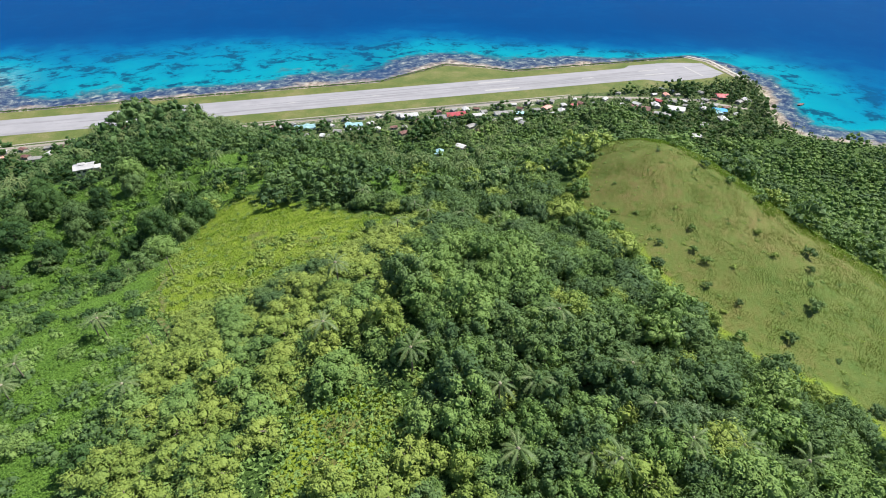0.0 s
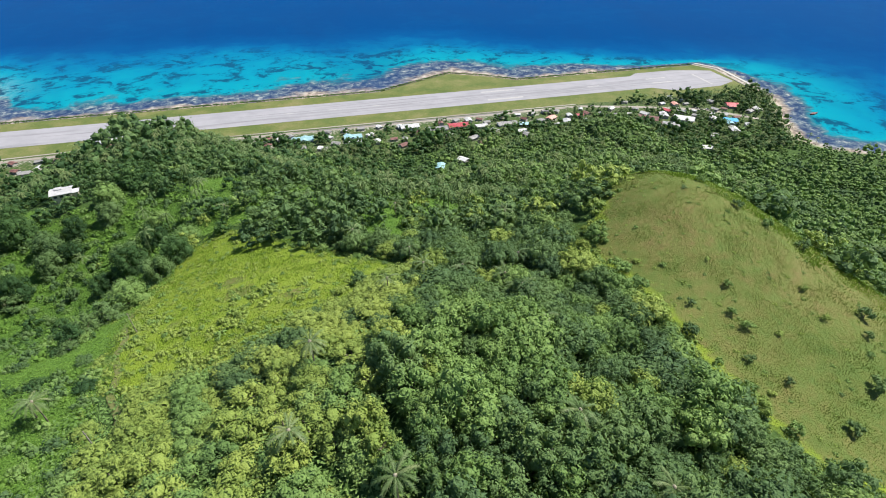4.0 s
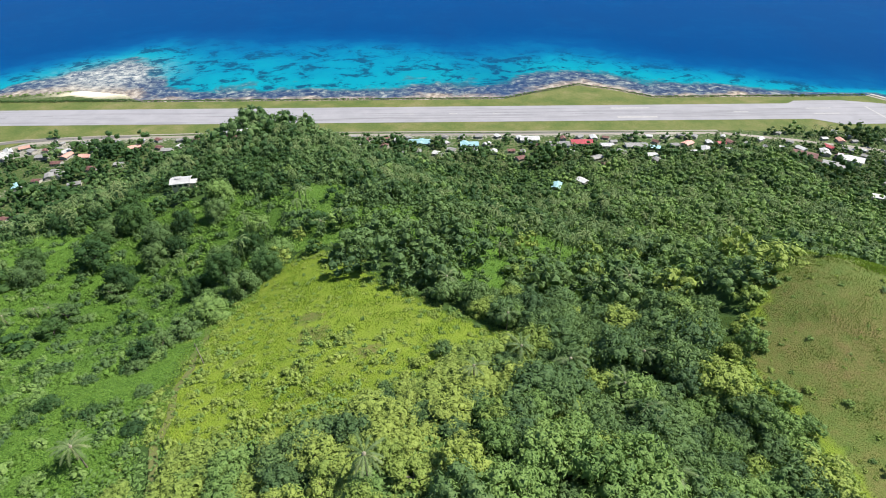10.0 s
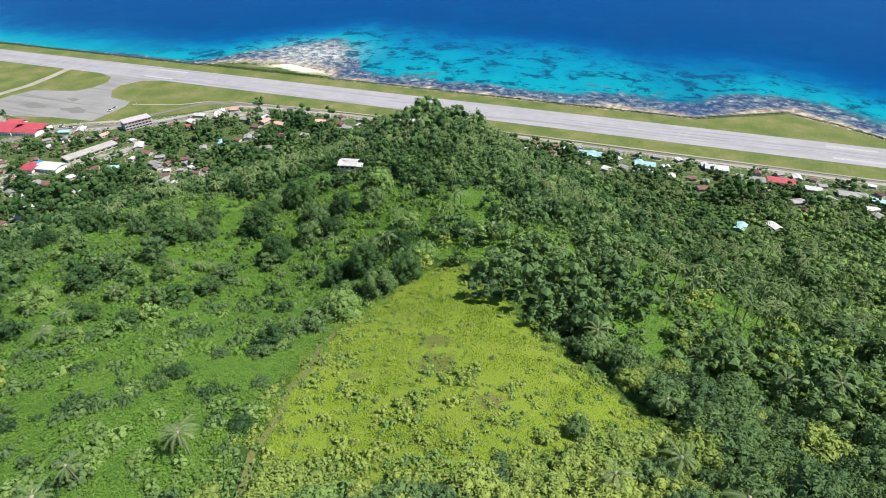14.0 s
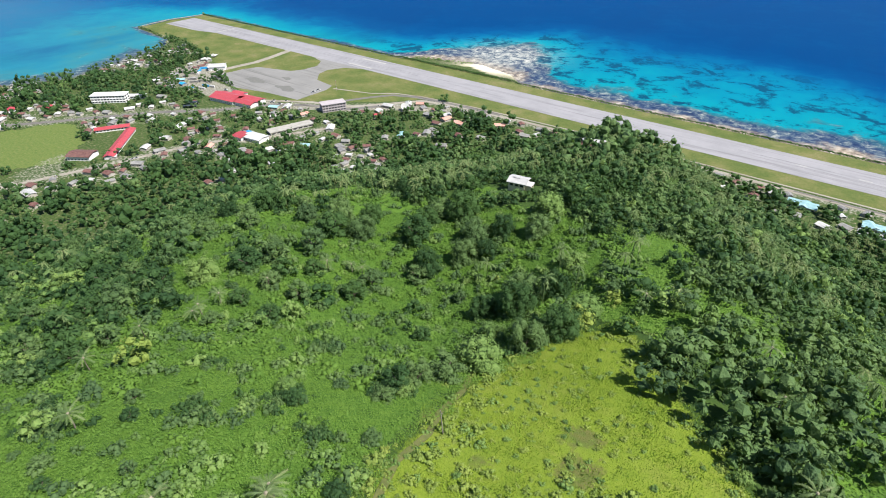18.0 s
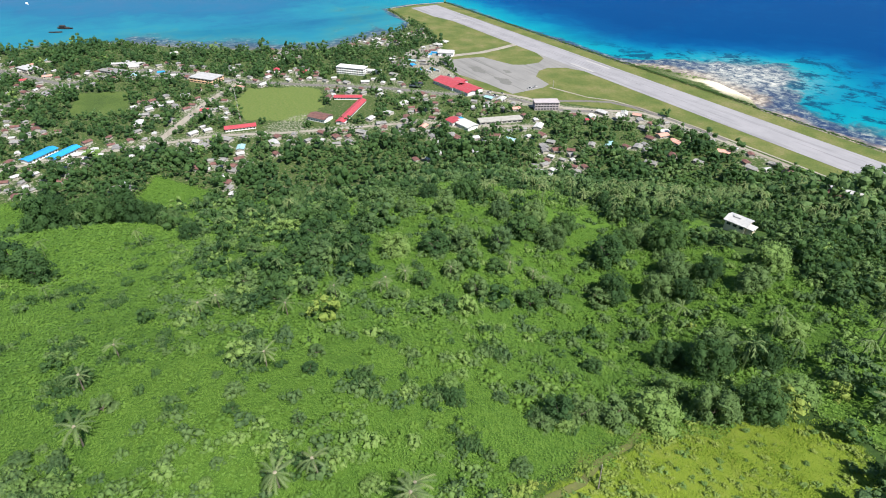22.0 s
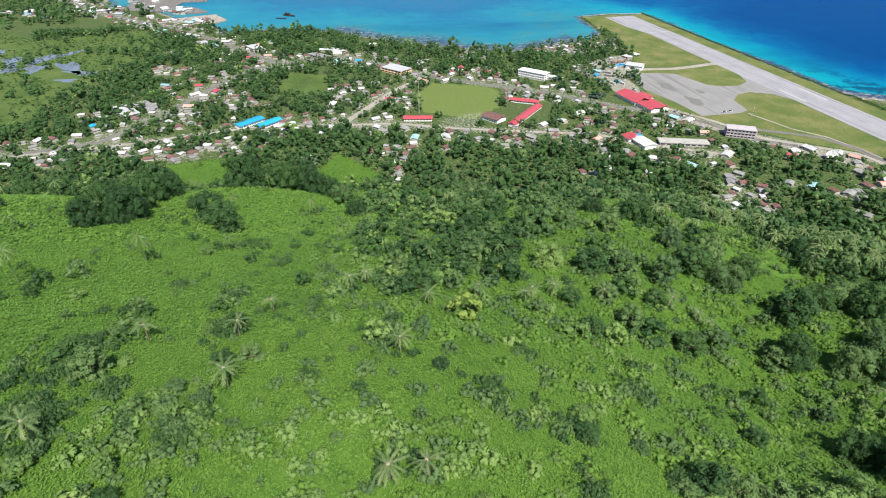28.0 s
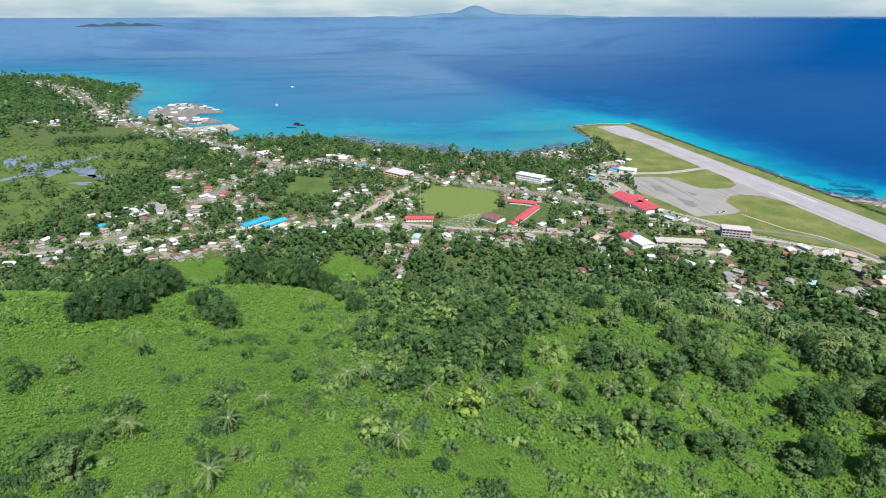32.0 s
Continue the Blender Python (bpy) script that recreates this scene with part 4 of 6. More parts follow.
def forest(step, reach, protos, box, what, grow=1.0):
    g = np.random.default_rng(int(step * 100))
    x, y = scatter(*box, step, g)
    r = np.hypot(x - 1268, y + 775)
    ok = (r >= reach[0]) & (r < reach[1]) & ~((y < -815) & (x > 1190)) & ~((x > 1470) & (y < -700))
    x, y = x[ok], y[ok]
    ok = (g.uniform(size=len(x)) < woods(x, y) * 0.92) & (deep_in(COAST, x, y) > 5)
    x, y = x[ok], y[ok]
    kind = species(x, y, g)
    size = np.clip(np.exp(g.normal(-0.04, 0.3, len(x))), 0.45, 1.65) * grow
    vine = np.zeros(len(x), bool)
    for poly in (VINES, *GLADES):
        vine |= deep_in(poly, x, y) > -3
    size = np.where(vine, size * g.uniform(0.4, 0.75, len(x)), size)
    knoll = (np.hypot(x - 1130, y + 350) < 60) | (np.hypot(x - 1600, y + 305) < 45)
    size = np.where(knoll, size * 1.12, size)
    size = np.where(in_town(x, y), size * g.uniform(0.8, 1.6, len(x)), size)
    for k, mat in enumerate(LEAVES):
        sel = np.flatnonzero(kind == k)
        if len(sel):
            v, f, t = merge(protos, x[sel], y[sel], ground_z(x[sel], y[sel]) - 0.6, size[sel], g, g.uniform(0.7, 1.25, len(sel)))
            tagged(link_mesh("forest", v, f, mat, False, tint=t), f"{('mid-green', 'dark green', 'yellow-green', 'pale green', 'deep green')[k]} broadleaf forest {what}", "forest", kind="stuff")


forest(6.3, (132, 340), MID, (930, 1620, -1000, -430), "on the hill slopes", 1.1)
forest(8.6, (340, 700), FAR, (560, 1930, -1080, -140), "below the hills and round the coast village", 1.25)
forest(8.4, (700, 1050), FAR, (1000, 1930, -520, -140), "round the village at the runway end", 1.0)
forest(9.6, (700, 1500), FAR, (-60, 1000, -1300, -100), "in gardens of the town", 1.16)
forest(29.0, (1500, 3600), FAR, (-1560, 200, -2200, -900), "on the far shore", 2.3)

# the wood goes on behind the start of the walk
bgen = np.random.default_rng(77)
x, y = scatter(1180, 1400, -905, -806, 7.2, bgen)
ok = (y < -822) | (np.abs(x - 1270) < 42)
x, y = x[ok], y[ok]
v, f, t = merge(MID, x, y, ground_z(x, y) - 0.6, bgen.uniform(0.9, 1.3, len(x)), bgen, bgen.uniform(0.7, 1.05, len(x)))
tagged(link_mesh("forest", v, f, M_LEAF, True, tint=t), "mid-green broadleaf forest on the broad hilltop", "forest", kind="stuff")


# ---- palms ----
def frond(length, teeth, droop, g, wide=0.1):
    """A bent palm leaf: a thin midrib with narrow hanging leaflets on both sides."""
    V, F = [], []
    t = np.linspace(0, 1, teeth + 1)
    px, pz = length * (t - 0.12 * t * t * droop), length * (0.34 * t - (0.34 + 0.42 * droop) * t * t)
    for k in range(teeth):
        w = length * wide * (0.45 + math.sin(math.pi * (0.15 + 0.75 * t[k]))) * g.uniform(0.8, 1.15)
        for s in (1, -1):
            n = len(V)
            x1, z1 = px[k] * 0.1 + px[k + 1] * 0.9, pz[k] * 0.1 + pz[k + 1] * 0.9
            V += [(px[k], 0, pz[k]), (x1, 0, z1), (x1 + w * 0.75, s * w, z1 - w * 0.55 - g.uniform(0, 0.1))]
            F += [(n, n + 1, n + 2)]
    n = len(V)
    V += [(0, 0.05, 0), (0, -0.05, 0), (px[teeth // 2], 0.03, pz[teeth // 2]), (px[teeth // 2], -0.03, pz[teeth // 2]), (px[-1], 0, pz[-1])]
    F += [(n, n + 1, n + 3), (n, n + 3, n + 2), (n + 2, n + 3, n + 4)]
    return np.array(V), np.array(F)


def palm_mesh(teeth, count, g):
    V, F, n0 = [], [], 0
    for k in range(count):
        v, f = frond(g.uniform(3.2, 4.3), teeth, g.uniform(0.5, 1.3), g, 0.11)
        a = 6.2832 * k / count + g.uniform(-0.2, 0.2)
        tilt = g.uniform(-0.45, 0.5)
        c, s = math.cos(tilt), math.sin(tilt)
        v = np.stack([v[:, 0] * c - v[:, 2] * s, v[:, 1], v[:, 0] * s + v[:, 2] * c], 1)
        v = np.stack([v[:, 0] * math.cos(a) - v[:, 1] * math.sin(a), v[:, 0] * math.sin(a) + v[:, 1] * math.cos(a), v[:, 2] + 7.5], 1)
        V.append(v)
        F.append(f + n0)
        n0 += len(v)
    ring = np.array([(math.cos(1.2566 * k), math.sin(1.2566 * k)) for k in range(5)])
    V.append(np.concatenate([np.c_[ring * 0.25, np.full(5, -1.5)], np.c_[ring * 0.15, np.full(5, 7.5)]]))
    k = np.arange(5)
    F.append(np.concatenate([np.stack([k, (k + 1) % 5, 5 + k], 1), np.stack([(k + 1) % 5, 5 + (k + 1) % 5, 5 + k], 1)]) + n0)
    return np.concatenate(V), np.concatenate(F)


def palm(label, g, count=14):
    base = new("palm_tree")
    bm = bmesh.new()
    limb(bm, (0, 0, -1.5), (0.15, 0.1, 3), 0.24, 0.17, 7)
    limb(bm, (0.15, 0.1, 3), (0.1, 0.0, 7.5), 0.17, 0.13, 7)
    part("trunk", bm, M_BARK, base)
    for k in range(count):
        v, f = frond(g.uniform(3.0, 4.4), 13, g.uniform(0.35, 1.4), g)
        ob = link_mesh("frond", v, f, M_FROND, False, base, tint=np.full(len(v), g.uniform()))
        ob.matrix_basis = pose(0.1, 0, 7.45, 0, float(g.uniform(-42, 22)), 360 * k / count + float(g.uniform(-12, 12)))
    bm = bmesh.new()
    bmesh.ops.create_icosphere(bm, subdivisions=2, radius=0.42, matrix=Matrix.Translation((0.1, 0, 7.35)) @ Matrix.Diagonal((1, 1, 1.5, 1)))
    part("heart", bm, M_HEART, base, "pale grey-brown heart of the crown")
    return tagged(base, label, "palm", "coconut palms on the hill")


pgen = np.random.default_rng(21)
PALM_SORTS = [palm("coconut palm with drooping grey-green fronds above the forest", pgen), palm("coconut palm with a full feathery crown", pgen), palm("thin palm with few yellowed fronds", pgen, 10)]
PALMS_NEAR = [(1271, -725), (1282, -761), (1296, -772), (1303, -771), (1316, -754), (1320, -727), (1295, -784), (1307, -786), (1310, -789), (1325, -769), (1330, -771), (1323, -779), (1327, -787), (1336, -788), (1345, -794), (1266, -746),
              (1225, -745), (1290, -701), (1311, -697), (1301, -692), (1321, -690), (1328, -694), (1336, -695), (1319, -705), (1321, -713), (1285, -647), (1301, -670), (1331, -646), (1341, -648), (1306, -612), (1210, -710)]
PALMS_WEST = [(1114, -691), (1109, -642), (1112, -671), (1108, -662), (1120, -709), (1099, -727), (1151, -722), (1195, -722), (1207, -708), (898, -684), (1235, -587), (1243, -582), (1109, -612), (1277, -616), (1272, -598), (1121, -603),
              (1120, -756), (1133, -786), (1162, -761), (1135, -763), (1102, -733), (1116, -675), (1116, -605), (1194, -729), (1173, -793), (883, -729), (974, -797)]
for k, (px, py) in enumerate(PALMS_NEAR + PALMS_WEST):
    tall = 0.8 if (px, py) in PALMS_WEST else 0.95
    m = pose(px, py, float(ground_z(px, py)) - 0.3, float(pgen.uniform(-5, 5)), float(pgen.uniform(-5, 5)), float(pgen.uniform(0, 360)))
    src = PALM_SORTS[k % 3]
    if k < 3:
        src.matrix_basis = m
    else:
        copy_thing(src, m @ Matrix.Diagonal((0.95, 0.95, tall * pgen.uniform(0.85, 1.1), 1)))


def palm_grove(spots, name, label):
    protos = [palm_mesh(4, 9, pgen) for _ in range(4)]
    x, y = np.array(spots).T
    v, f, t = merge(protos, x, y, ground_z(x, y) - 0.3, pgen.uniform(0.9, 1.2, len(x)), pgen, pgen.uniform(1.15, 1.6, len(x)))
    tagged(link_mesh(name, v, f, M_PALM, False, tint=t), label, "palms", kind="stuff")


def grove_spots(box, step, keep, test):
    x, y = scatter(*box, step, pgen)
    ok = (pgen.uniform(size=len(x)) < keep) & (woods(x, y) > 0.1) & test(x, y)
    return list(zip(x[ok], y[ok]))


palm_grove(grove_spots((1020, 1640, -600, -190), 10, 0.75, lambda x, y: grain2(x, y, 60, 2) > 0.38), "palm_grove", "coconut palms on the slope above the shore road")
palm_grove(grove_spots((1600, 1920, -330, -120), 9, 0.6, lambda x, y: hill(x, y) < 20), "palm_grove", "coconut palms round the village by the runway end")
palm_grove(grove_spots((0, 900, -1100, -150), 17, 0.28, lambda x, y: (hill(x, y) < 15)), "palm_grove", "coconut palms among the houses of the town")
palm_grove(grove_spots((640, 1090, -1000, -520), 13, 0.3, lambda x, y: hill(x, y) > 8), "palm_grove", "coconut palms on the western slope")


# ---- vines, grass and shrubs ----
def scraps(x, y, z, size, lift, g, loose=0.42):
    """Single leaves or blades standing on the ground."""
    n = len(x)
    p = np.stack([x, y, z], 1)
    nrm = g.normal(scale=loose, size=(n, 3)) + (0, 0, 1)
    nrm /= np.linalg.norm(nrm, axis=1)[:, None]
    u = np.cross(nrm, g.normal(size=(n, 3)))
    u /= np.linalg.norm(u, axis=1)[:, None]
    w = np.cross(nrm, u)
    s = (size * g.uniform(0.6, 1.4, n))[:, None]
    up = p + (0, 0, 1) * (lift * g.uniform(0, 1, n))[:, None]
    q = np.stack([up - u * s * 0.7 - w * s * 0.55, up - u * s * 0.7 + w * s * 0.55, up + u * s], 1).reshape(-1, 3)
    return q, np.arange(n * 3).reshape(-1, 3), np.repeat(g.uniform(0, 1, n), 3)


vgen = np.random.default_rng(31)


def ground_cover(name, label, box, step, reach, polys, size, lift, mat, tall=False, wild=False):
    x, y = scatter(*box, step, vgen)
    r = np.hypot(x - 1262, y + 750)
    ok = (r >= reach[0]) & (r < reach[1])
    x, y = x[ok], y[ok]
    d = np.maximum.reduce([deep_in(p, x, y) for p in polys])
    ok = d > -4 - 9 * (grain2(x, y, 7, 1) - 0.5)
    if mat is M_BLADE_Y:
        ok &= vgen.uniform(size=len(x)) > 0.75 * scrub(x, y)
    if wild:
        ok |= (x < 1205) & (y < -540) & (hill(x, y) > 6) & (deep_in(SPUR_GRASS, x, y) < -3)
    x, y = x[ok], y[ok]
    if tall:
        h = size * vgen.uniform(0.5, 1.3, len(x)) * (0.6 + 0.9 * grain2(x, y, 5, 17))
        a = vgen.uniform(0, 6.28, len(x))
        lean = vgen.normal(scale=0.35, size=(2, len(x))) * h
        z = ground_height(x, y)
        c, s = np.cos(a) * h * 0.28, np.sin(a) * h * 0.28
        q = np.stack([np.stack([x - c, y - s, z], 1), np.stack([x + c, y + s, z], 1), np.stack([x + lean[0], y + lean[1], z + h], 1)], 1).reshape(-1, 3)
        f = np.arange(len(x) * 3).reshape(-1, 3)
        t = np.repeat(np.clip(0.75 * grain2(x, y, 9, 18) * 0.6 + 0.75 * grain2(x, y, 2.5, 19) * 0.4 + vgen.uniform(0, 0.25, len(x)), 0, 0.99), 3)
    else:
        q, f, t = scraps(x, y, ground_height(x, y), size, lift, vgen)
        t = np.clip(1.1 * np.repeat(grain2(x, y, 6, 20) * 0.5 + grain2(x, y, 24, 23) * 0.5, 3) - 0.2 + 0.15 * t, 0, 0.99)
    tagged(link_mesh(name, q, f, mat, False, tint=t), label, name.split("_")[0], kind="stuff")


ground_cover("vine_cover", "bright green creeping vines covering the valley floor", (1080, 1230, -880, -540), 0.36, (0, 130), (VINES,), 0.25, 0.75, M_VINE, wild=True)
ground_cover("vine_cover", "bright green creeping vines on the far valley side", (950, 1230, -990, -520), 0.62, (130, 260), (VINES, *GLADES), 0.4, 1.1, M_VINE, wild=True)
ground_cover("vine_cover", "bright green creeping vines near the crest", (600, 1060, -1000, -500), 1.35, (260, 700), (VINES, *GLADES), 0.85, 1.3, M_VINE, wild=True)
ground_cover("vine_cover", "green creeping vines between trees in the saddle", (1198, 1430, -660, -480), 0.7, (0, 700), (SADDLE,), 0.45, 1.1, M_VINE)
ground_cover("grass_cover", "yellow-green tall grass on the spur", (1200, 1310, -720, -595), 0.34, (0, 400), (SPUR_GRASS, BARE_PATCH), 0.36, 0, M_BLADE_Y, True)
ground_cover("grass_cover", "dry olive grass on the open hill", (1340, 1455, -835, -636), 0.33, (0, 400), (HILL_GRASS,), 0.28, 0, M_BLADE, True)
CREST = [(1378, -643), (1402, -650), (1414, -687), (1429, -714), (1441, -742), (1450, -830), (1438, -830), (1430, -744), (1418, -719), (1404, -692), (1392, -660)]
ground_cover("grass_cover", "bright yellow-green grass along the crest of the open hill", (1370, 1456, -835, -636), 0.42, (0, 400), (CREST,), 0.5, 0, M_BLADE_Y, True)
ground_cover("undergrowth", "low green undergrowth between the trees of the hilltop", (1205, 1400, -822, -690), 0.8, (0, 400), ([(1222, -820), (1220, -712), (1290, -704), (1345, -700), (1358, -770), (1385, -820)],), 0.5, 1.6, M_LEAF)
ground_cover("grass_cover", "yellow-green and straw grass in a clearing", (1248, 1285, -790, -752), 0.3, (0, 400), (BARE_PATCH,), 0.45, 0, M_BLADE_Y, True)

SHRUB_BITS = [crown(1.25, 1.5, 5, 200, 0.2, ICO1, vgen) for _ in range(4)]


def shrub(mat, label, k):
    base = new("shrub")
    bm = bmesh.new()
    limb(bm, (0, 0, -0.6), (0, 0, 0.7), 0.09, 0.05, 5)
    part("stem", bm, M_BARK, base)
    v, f = SHRUB_BITS[k]
    link_mesh("crown", v, f, mat, True, base, tint=np.full(len(v), 0.2 * k))
    return tagged(base, label, "shrub", "shrubs on the open hill")


SHRUBS = [shrub(M_DARK, "dark green round shrub standing in dry grass", 0), shrub(M_LEAF, "green bushy shrub standing in dry grass", 1), shrub(M_LIME, "yellow-green low shrub in the grass", 2), shrub(M_PALE, "pale silvery shrub alone in dry grass", 3)]
SPOTS = [(1372, -747, 1.5, 0), (1359, -753, 1.1, 0), (1359, -739, 1.0, 1), (1391, -752, 1.3, 0), (1407, -733, 1.1, 0), (1395, -724, 0.9, 2), (1410, -708, 1.2, 0), (1403, -700, 1.0, 1), (1398, -692, 0.9, 0), (1396, -676, 0.9, 1), (1386, -660, 1.1, 0),
         (1371, -727, 0.7, 1), (1372, -732, 0.9, 1), (1367, -740, 0.7, 0), (1364, -758, 1.0, 1), (1377, -760, 0.9, 0), (1394, -733, 0.6, 2), (1375, -719, 0.7, 1), (1402, -739, 0.7, 0), (1363, -722, 1.1, 3)]
for k, (px, py, s, kind_of) in enumerate(SPOTS):
    m = pose(px, py, float(ground_height(px, py)), 0, 0, 50 * k)
    if k in (0, 2, 5, 19):
        SHRUBS[kind_of].matrix_basis = m
    else:
        copy_thing(SHRUBS[kind_of], m @ Matrix.Diagonal((1.7 * s, 1.7 * s, 1.6 * s, 1)))
sx_, sy_ = scatter(1205, 1440, -830, -600, 6.0, vgen)
for px, py in zip(sx_, sy_):
    on_spur, on_hill = deep_in(SPUR_GRASS, px, py), deep_in(HILL_GRASS, px, py)
    if on_spur > 2 and vgen.uniform() < 0.75 or on_hill > 3 and vgen.uniform() < 0.16:
        s = vgen.uniform(0.35, 0.8)
        kind_of = int(vgen.choice([1, 2])) if on_spur > 2 else int(vgen.choice([0, 1, 2]))
        copy_thing(SHRUBS[kind_of], pose(px, py, float(ground_height(px, py)) - 0.1, 0, 0, float(vgen.uniform(0, 360))) @ Matrix.Diagonal((s * 1.2, s * 1.2, s * 0.8, 1)))


def thicket(spots, scale, mat, name, label, protos, flat=0.8):
    x, y = np.array(spots).T
    v, f, t = merge(protos, x, y, ground_height(x, y) - 0.3, vgen.uniform(*scale, len(x)), vgen, np.full(len(x), flat))
    tagged(link_mesh(name, v, f, mat, True, tint=t), label, name.split("_")[0], kind="stuff")


def along(line, step, spread):
    p = np.array(line, float)
    out = []
    for a, b in zip(p[:-1], p[1:]):
        n = max(1, int(np.hypot(*(b - a)) / step))
        out += [tuple(a + (b - a) * k / n + vgen.uniform(-spread, spread, 2)) for k in range(n)]
    return out


LOW = [crown(1.9, 2.6, 3, 15, 0.8, ICO1, vgen) for _ in range(4)]
thicket(along([(2, -1), (600, 0), (850, 1), (1380, 1), (1440, 30), (1503, 60), (1560, 32), (1600, 1), (1915, 0)], 2.6, 0.9), (1.2, 1.8), M_DEEP, "hedge", "long dark green hedge along the seaward edge of the airfield", LOW)
thicket(along([(612, 10), (648, 24), (735, 38)], 2.5, 6), (0.8, 1.5), M_LEAF, "beach_scrub", "green scrub behind the sand spit", LOW)
thicket(along([(6, -156), (60, -162), (150, -172), (240, -185)], 2.0, 3), (0.8, 1.6), M_DARK, "shore_scrub", "green scrub on the lagoon side of the airfield", LOW)
mx, my = scatter(-150, 700, -1600, -1050, 9.5, vgen)
ok = (deep_in(MARSH, mx, my) > 4) & (grain2(mx, my, 60, 6) * 0.7 + grain2(mx, my, 18, 7) * 0.3 > 0.42)
thicket(list(zip(mx[ok], my[ok])), (0.7, 1.7), M_DEEP, "marsh_scrub", "low green scrub scattered over the marsh", LOW, 0.6)
MOUND = [crown(2.0, 1.7, 5, 70, 0.32, ICO1, vgen) for _ in range(5)]
tx, ty = scatter(900, 1225, -900, -530, 4.4, vgen)
ok = (deep_in(VINES, tx, ty) > 0) & (vgen.uniform(size=len(tx)) < 0.6 * (grain2(tx, ty, 26, 12) > 0.5))
thicket(list(zip(tx[ok], ty[ok])), (0.35, 1.2), M_VINE, "vine_mounds", "low mounds of vine-covered brush in the valley", MOUND, 0.7)
RIM = [(1215, -560), (1190, -522), (1060, -520), (985, -600), (930, -735), (1060, -745), (1130, -735), (1165, -690), (1195, -660), (1210, -620)]
for mat, step, keep, top, flat, what in ((M_VINE, 4.6, 0.5, 1.9, 0.8, "bright green humps of vine-grown bushes on the valley rim"), (M_LEAF, 6.0, 0.3, 1.7, 1.1, "mid-green bushes on the valley rim"), (M_DARK, 6.0, 0.36, 1.8, 1.2, "dark green bushes on the valley rim")):
    tx, ty = scatter(925, 1220, -750, -515, step, vgen)
    ok = (deep_in(RIM, tx, ty) > -4) & (vgen.uniform(size=len(tx)) < 2 * keep * grain2(tx, ty, 17, 71 + int(10 * top)))
    thicket(list(zip(tx[ok], ty[ok])), (0.4, top), mat, "bushes", what, MOUND, flat)
FLANK = [(1176, -690), (1213, -692), (1221, -735), (1224, -800), (1195, -815), (1160, -770)]
for mat, step, keep, top, flat, what in ((M_VINE, 3.6, 0.4, 1.3, 0.8, "vine-grown bushes on the flank of the hilltop"), (M_LEAF, 3.6, 0.34, 1.5, 1.0, "mid-green bushes on the flank of the hilltop"), (M_DARK, 4.0, 0.36, 1.5, 1.1, "dark green bushes on the flank of the hilltop")):
    tx, ty = scatter(1155, 1228, -818, -686, step, vgen)
    ok = (deep_in(FLANK, tx, ty) > -3) & (vgen.uniform(size=len(tx)) < 2 * keep * grain2(tx, ty, 12, 81 + int(10 * flat)))
    thicket(list(zip(tx[ok], ty[ok])), (0.4, top), mat, "bushes", what, MOUND, flat)
# darker brush that stands out of the vines, in ragged clumps and drifts
BRUSH = [(1148, -726, 6), (1132, -722, 5), (1069, -705, 5), (1168, -702, 6), (1188, -726, 4), (1135, -799, 8), (1130, -767, 8), (1162, -801, 6), (1175, -768, 7), (1120, -745, 6), (1100, -770, 7), (1155, -745, 5), (1095, -720, 6), (1085, -790, 6), (1060, -760, 6), (1180, -690, 6), (1165, -660, 6), (1172, -625, 5), (1196, -668, 6), (1200, -690, 5), (1150, -690, 5), (1020, -780, 8), (1040, -740, 6), (1110, -800, 5), (1146, -801, 8), (1164, -797, 7), (1158, -786, 6), (1174, -792, 7), (1172, -778, 5), (1150, -810, 7)]
for mat, share, what in ((M_DARK, 0.3, "mid-green"), (M_DEEP, 0.5, "dark green")):
    spots = []
    for bx, by, r in BRUSH:
        for _ in range(int(r * r * share)):
            a, q = vgen.uniform(0, 6.28), vgen.normal() * r * 0.6
            spots.append((bx + math.cos(a) * q * 1.5, by + math.sin(a) * q * 0.8))
    tx, ty = scatter(930, 1220, -890, -540, 7.0, vgen)
    ok = (deep_in(VINES, tx, ty) > 0) & (vgen.uniform(size=len(tx)) < 0.3 * (grain2(tx, ty, 18, 51) > 0.55))
    spots += list(zip(tx[ok], ty[ok]))
    thicket(spots, (0.35, 1.05), mat, "brush", f"{what} ragged brush standing out of the vines", MOUND, 1.5)
# small tufts all over the grass
for poly, box, mat, step, keep, what in ((SPUR_GRASS, (1205, 1305, -712, -600), M_LIME, 2.6, 0.6, "low yellow-green tufts in the spur grass"), (SPUR_GRASS, (1205, 1305, -712, -600), M_LEAF, 4.2, 0.4, "low green tufts in the spur grass"), (HILL_GRASS, (1345, 1442, -832, -645), M_LEAF, 3.4, 0.4, "low green tufts on the dry hill"), (HILL_GRASS, (1345, 1442, -832, -645), M_LIME, 2.8, 0.4, "pale yellow-green tufts on the dry hill")):
    tx, ty = scatter(*box, step, vgen)
    ok = (deep_in(poly, tx, ty) > 0) & (vgen.uniform(size=len(tx)) < keep * 2 * grain2(tx, ty, 9, 61))
    thicket(list(zip(tx[ok], ty[ok])), (0.16, 0.62) if poly is SPUR_GRASS else (0.14, 0.46), mat, "tufts", what, MOUND, 0.9)
LOWER_SPUR = [(1214, -662), (1232, -672), (1262, -668), (1290, -682), (1268, -712), (1240, -722), (1218, -712)]
